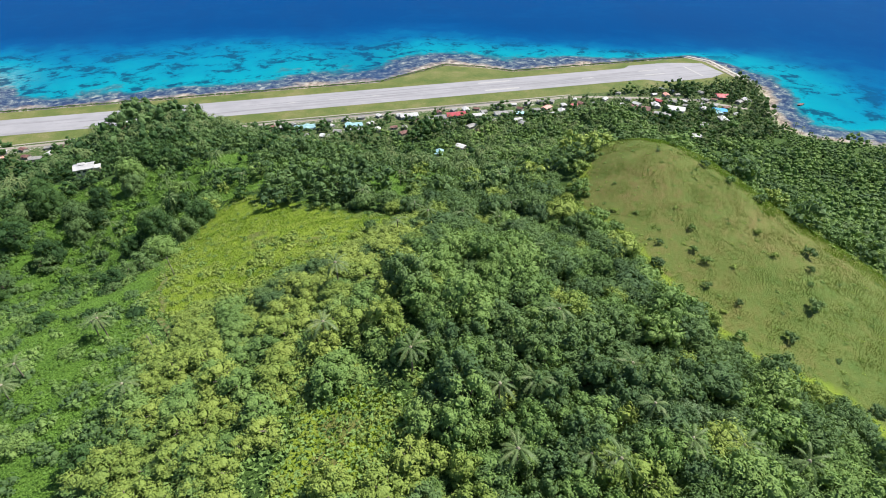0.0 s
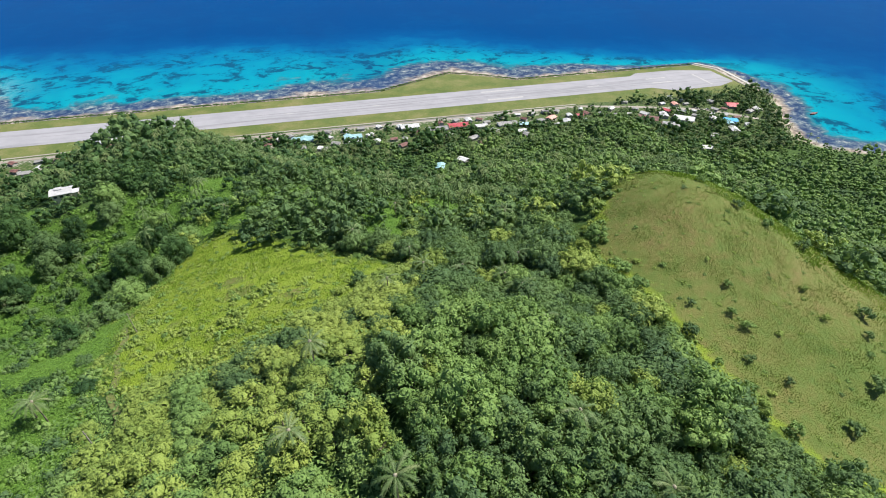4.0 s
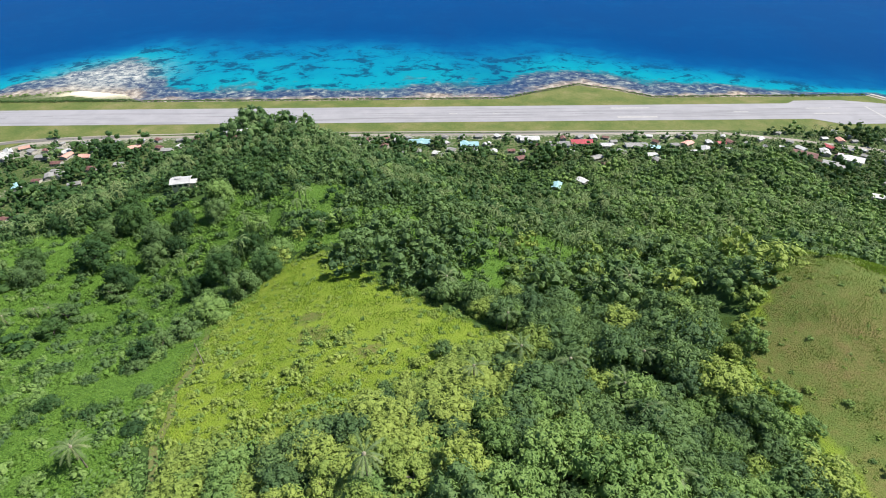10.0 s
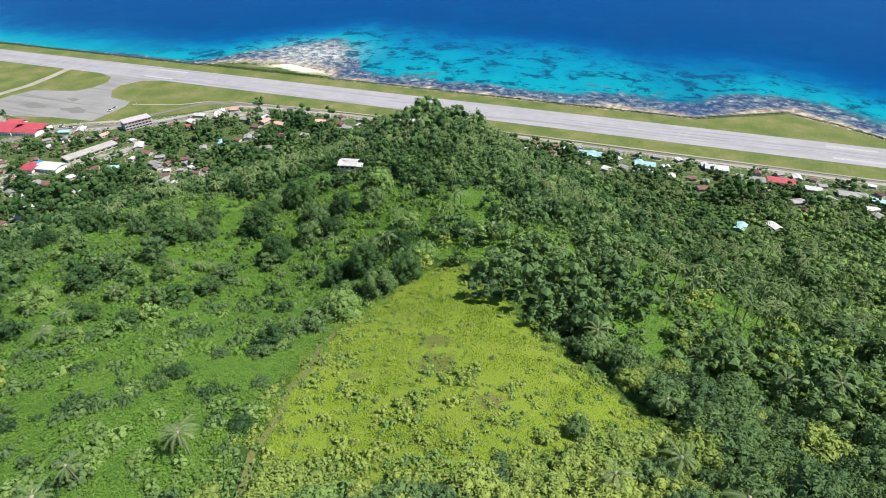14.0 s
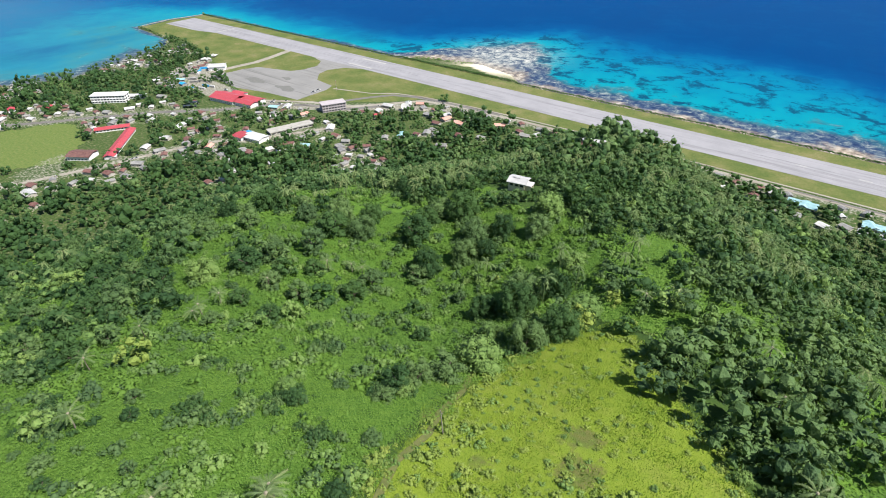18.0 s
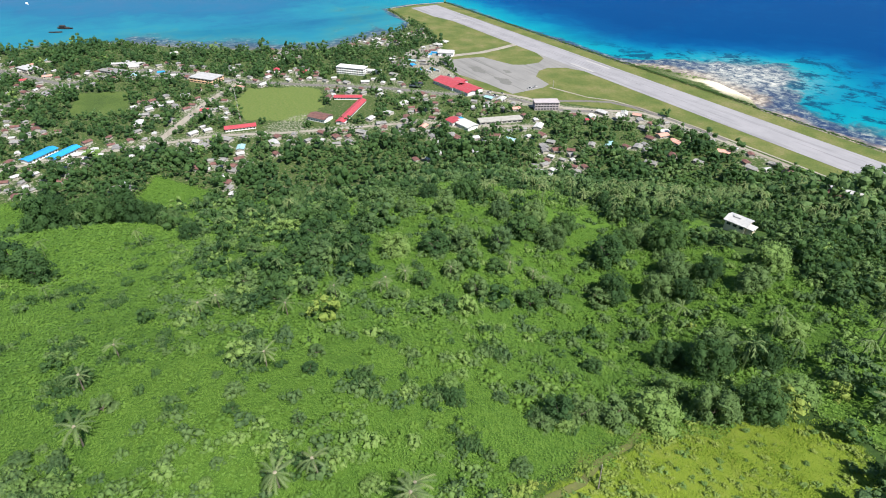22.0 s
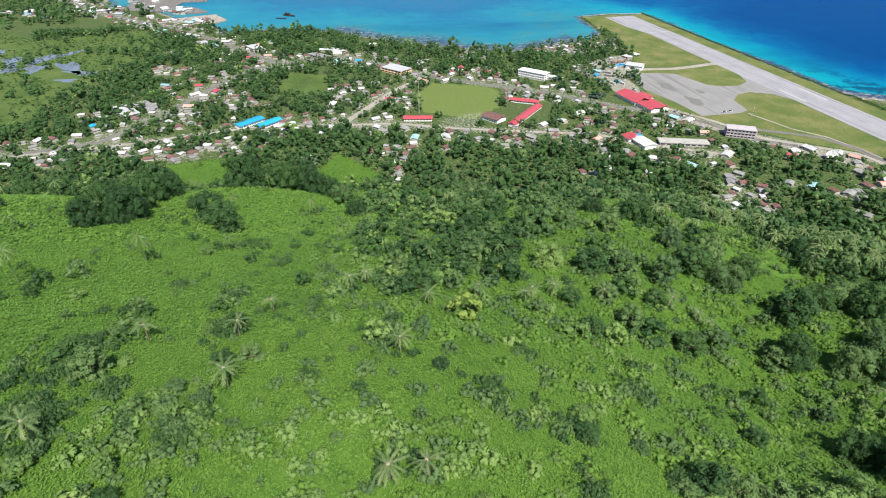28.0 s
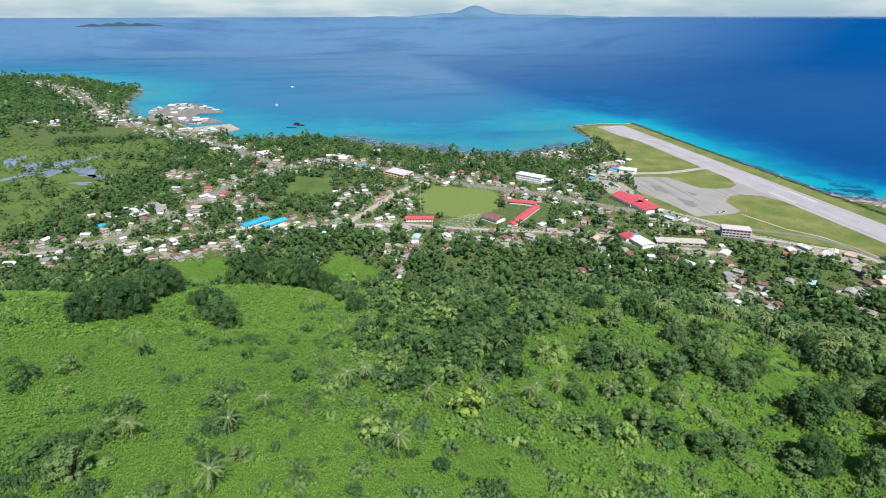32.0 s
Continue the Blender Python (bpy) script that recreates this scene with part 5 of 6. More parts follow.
for mat, step, keep, top, what in ((M_LIME, 3.4, 0.42, 1.25, "yellow-green bushes in the lower spur grass"), (M_LEAF, 5.5, 0.3, 1.0, "green bushes in the lower spur grass"), (M_LIME, 7.5, 0.25, 0.8, "scattered yellow-green bushes on the upper spur")):
    tx, ty = scatter(1205, 1305, -725, -605, step, vgen)
    ok = (deep_in(SPUR_GRASS if step > 7 else LOWER_SPUR, tx, ty) > -3) & (vgen.uniform(size=len(tx)) < 2 * keep * grain2(tx, ty, 11, 91 + int(step))) & (from_line(TRAIL, tx, ty) > 2.5)
    thicket(list(zip(tx[ok], ty[ok])), (0.35, top), mat, "bushes", what, MOUND, 0.9)
# bushes that fray the edges of the grass
for poly, mat, n, what in ((SPUR_GRASS, M_LIME, 260, "yellow-green bushes fraying the edge of the spur grass"), (SPUR_GRASS, M_LEAF, 110, "green bushes fraying the edge of the spur grass"), (BARE_PATCH, M_LIME, 70, "yellow-green bushes closing in on the small clearing"), (BARE_PATCH, M_LEAF, 30, "green bushes round the small clearing"), (HILL_GRASS, M_LIME, 150, "yellow-green bushes along the grassy crest"), (HILL_GRASS, M_LEAF, 120, "green bushes along the edge of the open hill")):
    p = np.array(poly + poly[:1], float)
    k = vgen.integers(0, len(poly), n)
    q = p[k] + (p[k + 1] - p[k]) * vgen.uniform(size=(n, 1)) + vgen.normal(scale=3.2, size=(n, 2))
    thicket([tuple(v) for v in q], (0.25, 0.9), mat, "bushes", what, MOUND, 0.95)


def pole(px, py, h):
    bm = bmesh.new()
    limb(bm, (0, 0, -1), (0, 0, h), 0.14, 0.1, 8)
    limb(bm, (-0.5, 0, h - 0.7), (0.5, 0, h - 0.7), 0.06, 0.06, 5)
    base = new("utility_pole")
    base.matrix_basis = pose(px, py, float(ground_z(px, py)), 2, -3, 0)
    part("post", bm, M_DEAD, base)
    return tagged(base, "grey wooden utility pole on the hillside", "pole")


pole(1219, -673, 8)
pole(1226, -726, 7)


# ---- houses ----
M_WALL = surf("pale_plaster", (0.3, 0.28, 0.25), (0.44, 0.42, 0.38), 0.3, 0.85)
M_GLASS = surf("dark_window_glass", (0.03, 0.035, 0.04), (0.05, 0.055, 0.06), 0.5, 0.15, 0, rand=0.1)
M_CONCRETE = surf("stained_concrete", (0.28, 0.27, 0.25), (0.42, 0.41, 0.38), 0.25, 0.9)
M_TIN = {"white": surf("white_metal_roof", (0.36, 0.36, 0.365), (0.54, 0.54, 0.54), 0.25, 0.5, seam=1.5),
         "grey": surf("grey_tin_roof", (0.17, 0.17, 0.17), (0.3, 0.29, 0.28), 0.25, 0.55, seam=1.5),
         "rust": surf("rusty_tin_roof", (0.1, 0.045, 0.045), (0.2, 0.11, 0.09), 0.3, 0.75, seam=1.5),
         "red": surf("red_metal_roof", (0.33, 0.05, 0.065), (0.42, 0.075, 0.09), 0.2, 0.5, seam=1.5),
         "blue": surf("blue_metal_roof", (0.015, 0.25, 0.58), (0.03, 0.33, 0.66), 0.2, 0.5, seam=1.5),
         "aqua": surf("pale_aqua_roof", (0.2, 0.36, 0.4), (0.3, 0.46, 0.48), 0.2, 0.5, seam=1.5),
         "pink": surf("faded_pink_roof", (0.5, 0.24, 0.2), (0.58, 0.34, 0.27), 0.2, 0.6, seam=1.5)}


def box_bm(bm, x0, x1, y0, y1, z0, z1):
    vs = [bm.verts.new((x, y, z)) for z in (z0, z1) for x, y in ((x0, y0), (x1, y0), (x1, y1), (x0, y1))]
    for q in ((3, 2, 1, 0), (4, 5, 6, 7), (0, 1, 5, 4), (1, 2, 6, 5), (2, 3, 7, 6), (3, 0, 4, 7)):
        bm.faces.new([vs[i] for i in q])


def gable_bm(bm, lx, ly, z, rise, over=0.6, thick=0.15, x=0.0, y=0.0):
    a, b = lx / 2 + over, ly / 2 + over
    for s in (1, -1):
        ring = [(x - a, y + s * b, z), (x + a, y + s * b, z), (x + a, y, z + rise), (x - a, y, z + rise)]
        up = [bm.verts.new(p) for p in ring]
        dn = [bm.verts.new((p[0], p[1], p[2] - thick)) for p in ring]
        bm.faces.new(up)
        bm.faces.new(dn[::-1])
        for i in range(4):
            bm.faces.new([up[i], dn[i], dn[(i + 1) % 4], up[(i + 1) % 4]])
    bmesh.ops.recalc_face_normals(bm, faces=bm.faces)


def walls_bm(bm, lx, ly, h, rise):
    """Walls with gables, closed."""
    a, b = lx / 2, ly / 2
    lo = [bm.verts.new(p) for p in ((-a, -b, -1.5), (a, -b, -1.5), (a, b, -1.5), (-a, b, -1.5))]
    hi = [bm.verts.new(p) for p in ((-a, -b, h), (a, -b, h), (a, b, h), (-a, b, h))]
    e, w = bm.verts.new((a, 0, h + rise * 0.9)), bm.verts.new((-a, 0, h + rise * 0.9))
    bm.faces.new([lo[0], lo[1], hi[1], hi[0]])
    bm.faces.new([lo[2], lo[3], hi[3], hi[2]])
    bm.faces.new([lo[1], lo[2], hi[2], e, hi[1]])
    bm.faces.new([lo[3], lo[0], hi[0], w, hi[3]])


def pane(name, x, y, z, w, h, side, parent, mat):
    """A pane set in a wall, 6 cm proud; side: the wall's outward way along y or x."""
    bm = bmesh.new()
    if side in ("s", "n"):
        box_bm(bm, x - w / 2, x + w / 2, y - 0.06, y + 0.06, z, z + h)
    else:
        box_bm(bm, x - 0.06, x + 0.06, y - w / 2, y + w / 2, z, z + h)
    return part(name, bm, mat, parent)


def house(lx, ly, h, rise, color, label, group="houses of the town"):
    base = new("house")
    bm = bmesh.new()
    walls_bm(bm, lx, ly, h, rise)
    part("wall", bm, M_WALL, base)
    bm = bmesh.new()
    gable_bm(bm, lx, ly, h, rise)
    part("roof", bm, M_TIN[color], base)
    pane("door", lx * 0.1, -ly / 2, 0, 1.0, 2.1, "s", base, M_DEAD)
    for sx in (-0.3, 0.32):
        pane("window", lx * sx, -ly / 2, 1.0, 1.5, 1.1, "s", base, M_GLASS)
        pane("window", lx * sx, ly / 2, 1.0, 1.5, 1.1, "n", base, M_GLASS)
    return tagged(base, label, "house", group)


SIZES = {"white": [(11, 8, 3.0, 1.5), (15, 9, 3.2, 1.6)], "grey": [(9, 7, 2.8, 1.2), (12, 8, 3, 1.2)], "rust": [(10, 8, 2.8, 1.6), (8, 6, 2.6, 1.2)], "red": [(12, 8, 3, 1.7)], "blue": [(10, 7, 2.8, 1.2)], "aqua": [(13, 8, 3, 1.3)], "pink": [(13, 9, 3, 1.6)]}
WORDS = {"white": "white metal", "grey": "weathered grey tin", "rust": "rusty brown tin", "red": "red metal", "blue": "bright blue metal", "aqua": "pale aqua metal", "pink": "faded pink"}
sorts = {}
for color, spots in HOUSES.items():
    sorts[color] = [house(*size, color, f"{'small' if size[0] < 11 else 'long'} house with a {WORDS[color]} gable roof") for size in SIZES[color]]
    for k, (px, py) in enumerate(spots):
        m = pose(px, py, float(ground_z(px, py)) + 0.1, 0, 0, float(hgen.choice([-58, 30, -20, 5, 75]) + hgen.uniform(-8, 8)))
        if k < len(sorts[color]):
            sorts[color][k].matrix_basis = m
        else:
            copy_thing(sorts[color][k % len(sorts[color])], m)

# the row along the shore road
for k, px in enumerate(np.arange(1236, 1645, 12.5)):
    for py, gap in ((-152, 0.25), (-172, 0.4), (-190, 0.55)):
        if hgen.uniform() > gap:
            src = sorts[("white", "grey", "rust", "grey", "white", "rust", "white", "red")[int(hgen.integers(0, 8))]][0]
            q = float(hgen.uniform(0.7, 1.0))
            ux, uy = px + float(hgen.uniform(-3, 3)), py + float(hgen.uniform(-4, 4))
            if not any(math.hypot(ux - u, uy - v) < 13 for u, v in taken) and not any(math.hypot(ux - u, uy - v) < rr for u, v, rr in OPEN if rr > 12):
                copy_thing(src, pose(ux, uy, float(ground_z(ux, uy)) + 0.1, 0, 0, float(hgen.choice([0, 90]) + hgen.uniform(-5, 5))) @ Matrix.Diagonal((q, q, 1, 1)))

# the rest of the town
pick = ["white"] * 6 + ["grey"] * 7 + ["rust"] * 7 + ["red", "pink"]
for px, py in spare:
    src = sorts[pick[int(hgen.integers(0, len(pick)))]]
    s = float(hgen.uniform(0.75, 1.1))
    copy_thing(src[int(hgen.integers(0, len(src)))], pose(px, py, float(ground_z(px, py)) + 0.1, 0, 0, float(hgen.choice([-58, 30, 75]) + hgen.uniform(-10, 10))) @ Matrix.Diagonal((s, s, 1, 1)))


def crowded(spots, size, color, label):
    """Many small houses as one: their walls, and their roofs."""
    out = []
    for what in ("wall", "roof"):
        bm = bmesh.new()
        walls_bm(bm, *size) if what == "wall" else gable_bm(bm, *size)
        bmesh.ops.triangulate(bm, faces=bm.faces)
        bm.verts.index_update()
        proto = (np.array([v.co for v in bm.verts]), np.array([[v.index for v in f.verts] for f in bm.faces]))
        bm.free()
        g = np.random.default_rng(len(spots))
        x, y = np.array(spots).T
        out.append(merge([proto], x, y, ground_z(x, y) + 0.1, g.uniform(0.8, 1.15, len(x)), g))
    for (v, f, t), mat, name in zip(out, (M_WALL, M_TIN[color]), ("house_walls", "house_roofs")):
        tagged(link_mesh(name, v, f, mat, False, tint=t), label, "houses", kind="stuff")


for k, color in enumerate(("white", "grey", "rust", "grey", "white", "rust", "grey")):
    crowded(crowd[k::7], ((8, 6, 2.7, 1.1), (7, 5.5, 2.6, 1.0), (9, 6.5, 2.7, 1.3))[k % 3], color, f"crowded small houses with {WORDS[color]} roofs")


# ---- larger buildings ----
def storeys(name, lx, ly, n, at, turn, label, roof_mat, bays, wall_mat=M_WALL):
    """A block with floor bands and rows of windows."""
    base = new(name)
    base.matrix_basis = pose(*at, 3.1, 0, 0, turn)
    bm = bmesh.new()
    box_bm(bm, -lx / 2, lx / 2, -ly / 2, ly / 2, -1, 3.4 * n)
    part("wall", bm, wall_mat, base)
    bm = bmesh.new()
    box_bm(bm, -lx / 2 - 0.8, lx / 2 + 0.8, -ly / 2 - 0.8, ly / 2 + 0.8, 3.4 * n + 0.01, 3.4 * n + 0.5)
    part("roof", bm, roof_mat, base)
    for s in range(n):
        bm = bmesh.new()
        box_bm(bm, -lx / 2 - 0.5, lx / 2 + 0.5, -ly / 2 - 0.5, ly / 2 + 0.5, 3.4 * s + 2.75, 3.4 * s + 3.1)
        part("floor_band", bm, wall_mat, base)
        for k in range(bays):
            xx = (k + 0.5) / bays * lx - lx / 2
            pane("window", xx, -ly / 2, 3.4 * s + 0.9, lx / bays * 0.68, 1.6, "s", base, M_GLASS)
            if s == n - 1:
                pane("window", xx, ly / 2, 3.4 * s + 0.9, lx / bays * 0.68, 1.6, "n", base, M_GLASS)
        for yy in (-0.25, 0.25):
            pane("window", lx / 2, ly * yy, 3.4 * s + 0.9, ly * 0.3, 1.6, "e", base, M_GLASS)
    return tagged(base, label, "building")


M_STONE_PINK = surf("greyish_pink_plaster", (0.3, 0.27, 0.29), (0.4, 0.365, 0.38), 0.3, 0.85)
M_WHITE = surf("white_plaster", (0.66, 0.66, 0.65), (0.78, 0.78, 0.77), 0.3, 0.8)
storeys("office_building", 32, 15, 3, (706, -252), 62, "three-storey grey office building with bands of windows", M_STONE_PINK, 8, M_STONE_PINK)
storeys("hotel", 46, 16, 3, (430, -420), 43, "white three-storey hotel with rows of dark windows", M_WHITE, 11, M_WHITE)
storeys("low_building", 30, 11, 1, (442, -392), 43, "white single-storey annex of the hotel", M_TIN["white"], 6, M_WHITE)
storeys("concrete_building", 56, 14, 1, (715, -333), 72, "long low concrete building with a mossy flat roof", M_CONCRETE, 8, M_CONCRETE)
storeys("school_hall", 42, 26, 2, (356, -628), 40, "pale two-storey school hall with an orange front", M_TIN["white"], 6, surf("pale_orange_plaster", (0.6, 0.4, 0.26), (0.7, 0.5, 0.34), 0.3, 0.85))
storeys("market_building", 34, 20, 1, (210, -722), 40, "low white shop building near the shore", M_TIN["white"], 6)
storeys("market_building", 44, 16, 1, (240, -750), 40, "long low grey-roofed shop building near the shore", M_TIN["grey"], 7)
storeys("store_building", 48, 22, 1, (472, -1010), 33, "large low store with a pale roof by the road", M_TIN["white"], 8)
storeys("store_building", 40, 12, 1, (456, -985), 33, "long low store with a grey roof by the road", M_TIN["grey"], 7)
storeys("store_building", 30, 18, 2, (170, -866), 30, "white two-storey store near the harbour", M_TIN["white"], 6)


def hall(name, lx, ly, h, rise, at, turn, color, label, extra=()):
    """A long building under gable roofs; extra: more wings (x, y, lx, ly)."""
    base = new(name)
    base.matrix_basis = pose(*at, 3.1, 0, 0, turn)
    for k, (x, y, wx, wy) in enumerate(((0, 0, lx, ly), *extra)):
        bm = bmesh.new()
        box_bm(bm, x - wx / 2, x + wx / 2, y - wy / 2, y + wy / 2, -1, h - 0.05 * k)
        part("wall", bm, M_WHITE, base)
        bm = bmesh.new()
        gable_bm(bm, wx, wy, h + 0.02 - 0.07 * k, rise * wy / ly, 1.2, 0.2, x, y)
        part("roof", bm, M_TIN[color], base)
        for j in range(int(wx / 4)):
            pane("window", x - wx / 2 + 2 + 4 * j, y - wy / 2, 1.1, 1.8, 1.2, "s", base, M_GLASS)
    return tagged(base, label, "building")


hall("airport_terminal", 44, 28, 5, 4.5, (558, -315), 9, "red", "airport terminal with stepped crimson metal roofs beside the apron", ((34, -5, 40, 14), (30, 11, 46, 13), (2, 19, 20, 12)))
hall("school_wing", 84, 10, 3.4, 2, (592, -487), -43, "red", "long school wing with a red gable roof")
hall("school_wing", 38, 10, 3.4, 2, (538, -470), 60, "red", "school wing with a red gable roof beside the playing field")
hall("school_building", 36, 11, 3.4, 2, (575, -628), 79, "red", "low school building with a red gable roof by the road")
hall("workshop", 26, 18, 5, 2.4, (594, -531), 34, "rust", "white-walled workshop with a faded red-brown roof")
hall("warehouse", 36, 13, 4, 1.6, (548, -842), 132, "blue", "warehouse with a bright blue metal roof")
hall("warehouse", 34, 12, 4, 1.6, (556, -818), 132, "blue", "second warehouse with a bright blue metal roof")
hall("hangar", 26, 20, 6, 2.5, (412, -236), 50, "white", "small white hangar with open bays beside the apron")
hall("shop", 26, 16, 4.5, 1.6, (708, -380), 8, "white", "shop with a white metal roof")
hall("shop", 14, 16, 4.4, 1.6, (690, -387), 8, "red", "shop front with a faded red roof")
hall("shore_house", 26, 12, 4, 2, (1458, -168), -2, "red", "long house with a red metal roof on the shore road")
hall("church_hall", 24, 15, 4.5, 2.2, (1749, -222), -38, "white", "village hall with a white roof and red gable end")
hall("shore_house", 22, 11, 4, 1.8, (1396, -156), 0, "white", "white-roofed house on the shore road")

# hill houses
M_YELLOW = surf("cream_wall", (0.5, 0.44, 0.33), (0.6, 0.54, 0.42), 0.3, 0.85)
villa = new("hill_house")
vz = float(ground_z(1134, -493))
villa.matrix_basis = pose(1134, -493, vz + 2.6, 0, 0, 12)
bm = bmesh.new()
box_bm(bm, -4.8, 4.8, -4, 4, -7, 3.2)
part("wall", bm, M_YELLOW, villa)
bm = bmesh.new()
gable_bm(bm, 10.2, 8.6, 3.25, 1.3, 0.6, 0.2)
part("roof", bm, M_TIN["white"], villa, "white metal gable roof")
bm = bmesh.new()
gable_bm(bm, 3.2, 2.6, 4.7, 0.8, 0.3, 0.15, -1.0, 0.6)
part("roof_vent", bm, M_TIN["white"], villa)
bm = bmesh.new()
box_bm(bm, 4.81, 8.2, -3.4, 1.4, -7, 2.3)
part("porch", bm, M_YELLOW, villa)
bm = bmesh.new()
box_bm(bm, 4.9, 8.7, -3.8, 1.8, 2.31, 2.5)
part("porch_roof", bm, M_TIN["white"], villa, "flat white metal porch roof")
for sx in (-3, 0, 3):
    pane("window", sx, -4, 1.0, 1.8, 1.3, "s", villa, M_GLASS)
tagged(villa, "white-roofed house alone in a hillside clearing", "house")
for px, py, c, ang in ((1134, -379, "white", 20), (1121, -372, "white", -40), (1126, -384, "rust", 10)):
    copy_thing(sorts[c][0], pose(px, py, float(ground_z(px, py)) + 0.3, 0, 0, ang) @ Matrix.Diagonal((0.75, 0.75, 1, 1)))

# satellite dish
dish = new("satellite_dish")
dish.matrix_basis = pose(787, -195, 3.2)
bm = bmesh.new()
n, rings = 24, 6
rows_ = [[bm.verts.new((6 * r / rings * math.cos(6.2832 * k / n), 6 * r / rings * math.sin(6.2832 * k / n), 1.6 * (r / rings) ** 2)) for k in range(n)] for r in range(1, rings + 1)]
tip = bm.verts.new((0, 0, 0))
for k in range(n):
    bm.faces.new([tip, rows_[0][k], rows_[0][(k + 1) % n]])
    for r in range(rings - 1):
        bm.faces.new([rows_[r][k], rows_[r + 1][k], rows_[r + 1][(k + 1) % n], rows_[r][(k + 1) % n]])
bmesh.ops.solidify(bm, geom=bm.faces[:], thickness=0.12)
bowl = part("bowl", bm, M_WHITE, dish)
bowl.matrix_basis = pose(0, 0, 4.5, 32, 0, 50)
bm = bmesh.new()
limb(bm, (0, 0, -0.3), (0, 0, 4.6), 0.9, 0.5, 8)
part("pedestal", bm, M_CONCRETE, dish)
tagged(dish, "large white satellite dish on a pedestal", "dish")


def mast(px, py, h, w, label):
    """A lattice mast."""
    base = new("radio_mast")
    base.matrix_basis = pose(px, py, float(ground_z(px, py)))
    for k in range(3):
        a = 2.094 * k
        bm = bmesh.new()
        limb(bm, (w * math.cos(a), w * math.sin(a), -0.5), (w * 0.5 * math.cos(a), w * 0.5 * math.sin(a), h), 0.1, 0.07, 5)
        part("leg", bm, M_TIN["white"], base)
    for j in range(int(h / 2.5)):
        z, k = 2.5 * j, j % 3
        f = 1 - 0.5 * z / h
        bm = bmesh.new()
        limb(bm, (w * f * math.cos(2.094 * k), w * f * math.sin(2.094 * k), z), (w * f * math.cos(2.094 * (k + 1)), w * f * math.sin(2.094 * (k + 1)), z + 2.5), 0.06, 0.06, 4)
        part("brace", bm, M_TIN["red"], base)
    return tagged(base, label, "mast")


mast(548, -622, 42, 0.9, "tall slender red and white lattice radio mast by the field")
mast(650, -193, 15, 0.6, "short lattice mast beside the apron")

# sloping solar roofs and apron things
for px, py in ((532, -356), (543, -366)):
    base = new("solar_array")
    base.matrix_basis = pose(px, py, 3.1, 0, 0, 40)
    bm = bmesh.new()
    box_bm(bm, -9, 9, -3, 3, 3.0, 3.2)
    top = part("panel", bm, M_GLASS, base)
    for sx in (-8, 8):
        bm = bmesh.new()
        limb(bm, (sx, 0, -0.3), (sx, 0, 3.0), 0.15, 0.15, 6)
        part("post", bm, M_CONCRETE, base)
    tagged(base, "dark solar panels on a carport roof", "solar panels", "carport panels")


def vehicle(name, lx, ly, h, at, turn, mat, label, category):
    base = new(name)
    base.matrix_basis = pose(*at, 0, 0, turn)
    bm = bmesh.new()
    box_bm(bm, -lx / 2, lx / 2, -ly / 2, ly / 2, 0.35, h * 0.6)
    part("body", bm, mat, base)
    bm = bmesh.new()
    box_bm(bm, -lx * 0.3, lx * 0.2, -ly / 2 + 0.1, ly / 2 - 0.1, h * 0.6 + 0.005, h)
    part("cabin", bm, M_GLASS, base)
    for sx in (-0.3, 0.3):
        for sy in (-1, 1):
            bm = bmesh.new()
            limb(bm, (lx * sx, sy * (ly / 2 - 0.2), 0.35), (lx * sx, sy * (ly / 2 + 0.03), 0.35), 0.35, 0.35, 10)
            part("wheel", bm, M_GLASS, base)
    return tagged(base, label, category, "parked vehicles")


car = vehicle("car", 4.4, 1.8, 1.5, (604, -300, 3.12), 30, M_TIN["white"], "white car parked by the airport road", "car")
cgen = np.random.default_rng(9)
for k in range(34):
    line = ROADS[int(cgen.integers(0, 4))][0]
    i = int(cgen.integers(0, len(line) - 1))
    u = cgen.uniform()
    px, py = line[i][0] + u * (line[i + 1][0] - line[i][0]), line[i][1] + u * (line[i + 1][1] - line[i][1])
    ang = math.degrees(math.atan2(line[i + 1][1] - line[i][1], line[i + 1][0] - line[i][0]))
    copy_thing(car, pose(px + 1.5, py + 1.5, float(ground_z(px, py)) + 0.11, 0, 0, ang))

# airfield drains and edge of the platform
for line, wid, z, mat, name, label in (
        ([(640, -190), (700, -172), (730, -150), (770, -138), (860, -128), (1000, -122), (1300, -124), (1640, -128)], 3.0, 0.25, M_PALE_ROAD, "drain", "pale concrete edge of the airfield drain"),
        ([(690, -222), (712, -184), (731, -158), (762, -145), (812, -137), (900, -131)], 7.0, 0.12, M_ROAD, "perimeter_track", "dark grey perimeter track round the airfield"),
        ([(1250, -131), (1400, -131), (1560, -132)], 4.0, 0.2, M_ROAD, "drain", "dark concrete drain beside the shore road"),
        ([(1922, 2), (1943, -32), (1934, -146)], 5.0, 0.5, M_CONCRETE, "seawall", "grey rock and concrete sea wall"),
        ([(1914, -2), (1934, -34), (1926, -140)], 5.0, 0.2, M_PALE_ROAD, "perimeter_track", "pale perimeter track along the sea wall"),
        ([(2, 0), (-10, -80), (2, -154)], 3.0, 0.2, M_PALE_ROAD, "perimeter_track", "pale perimeter track at the runway end")):
    tagged(strip(line, wid, z, name, mat), label, "airfield edge", kind="structure")

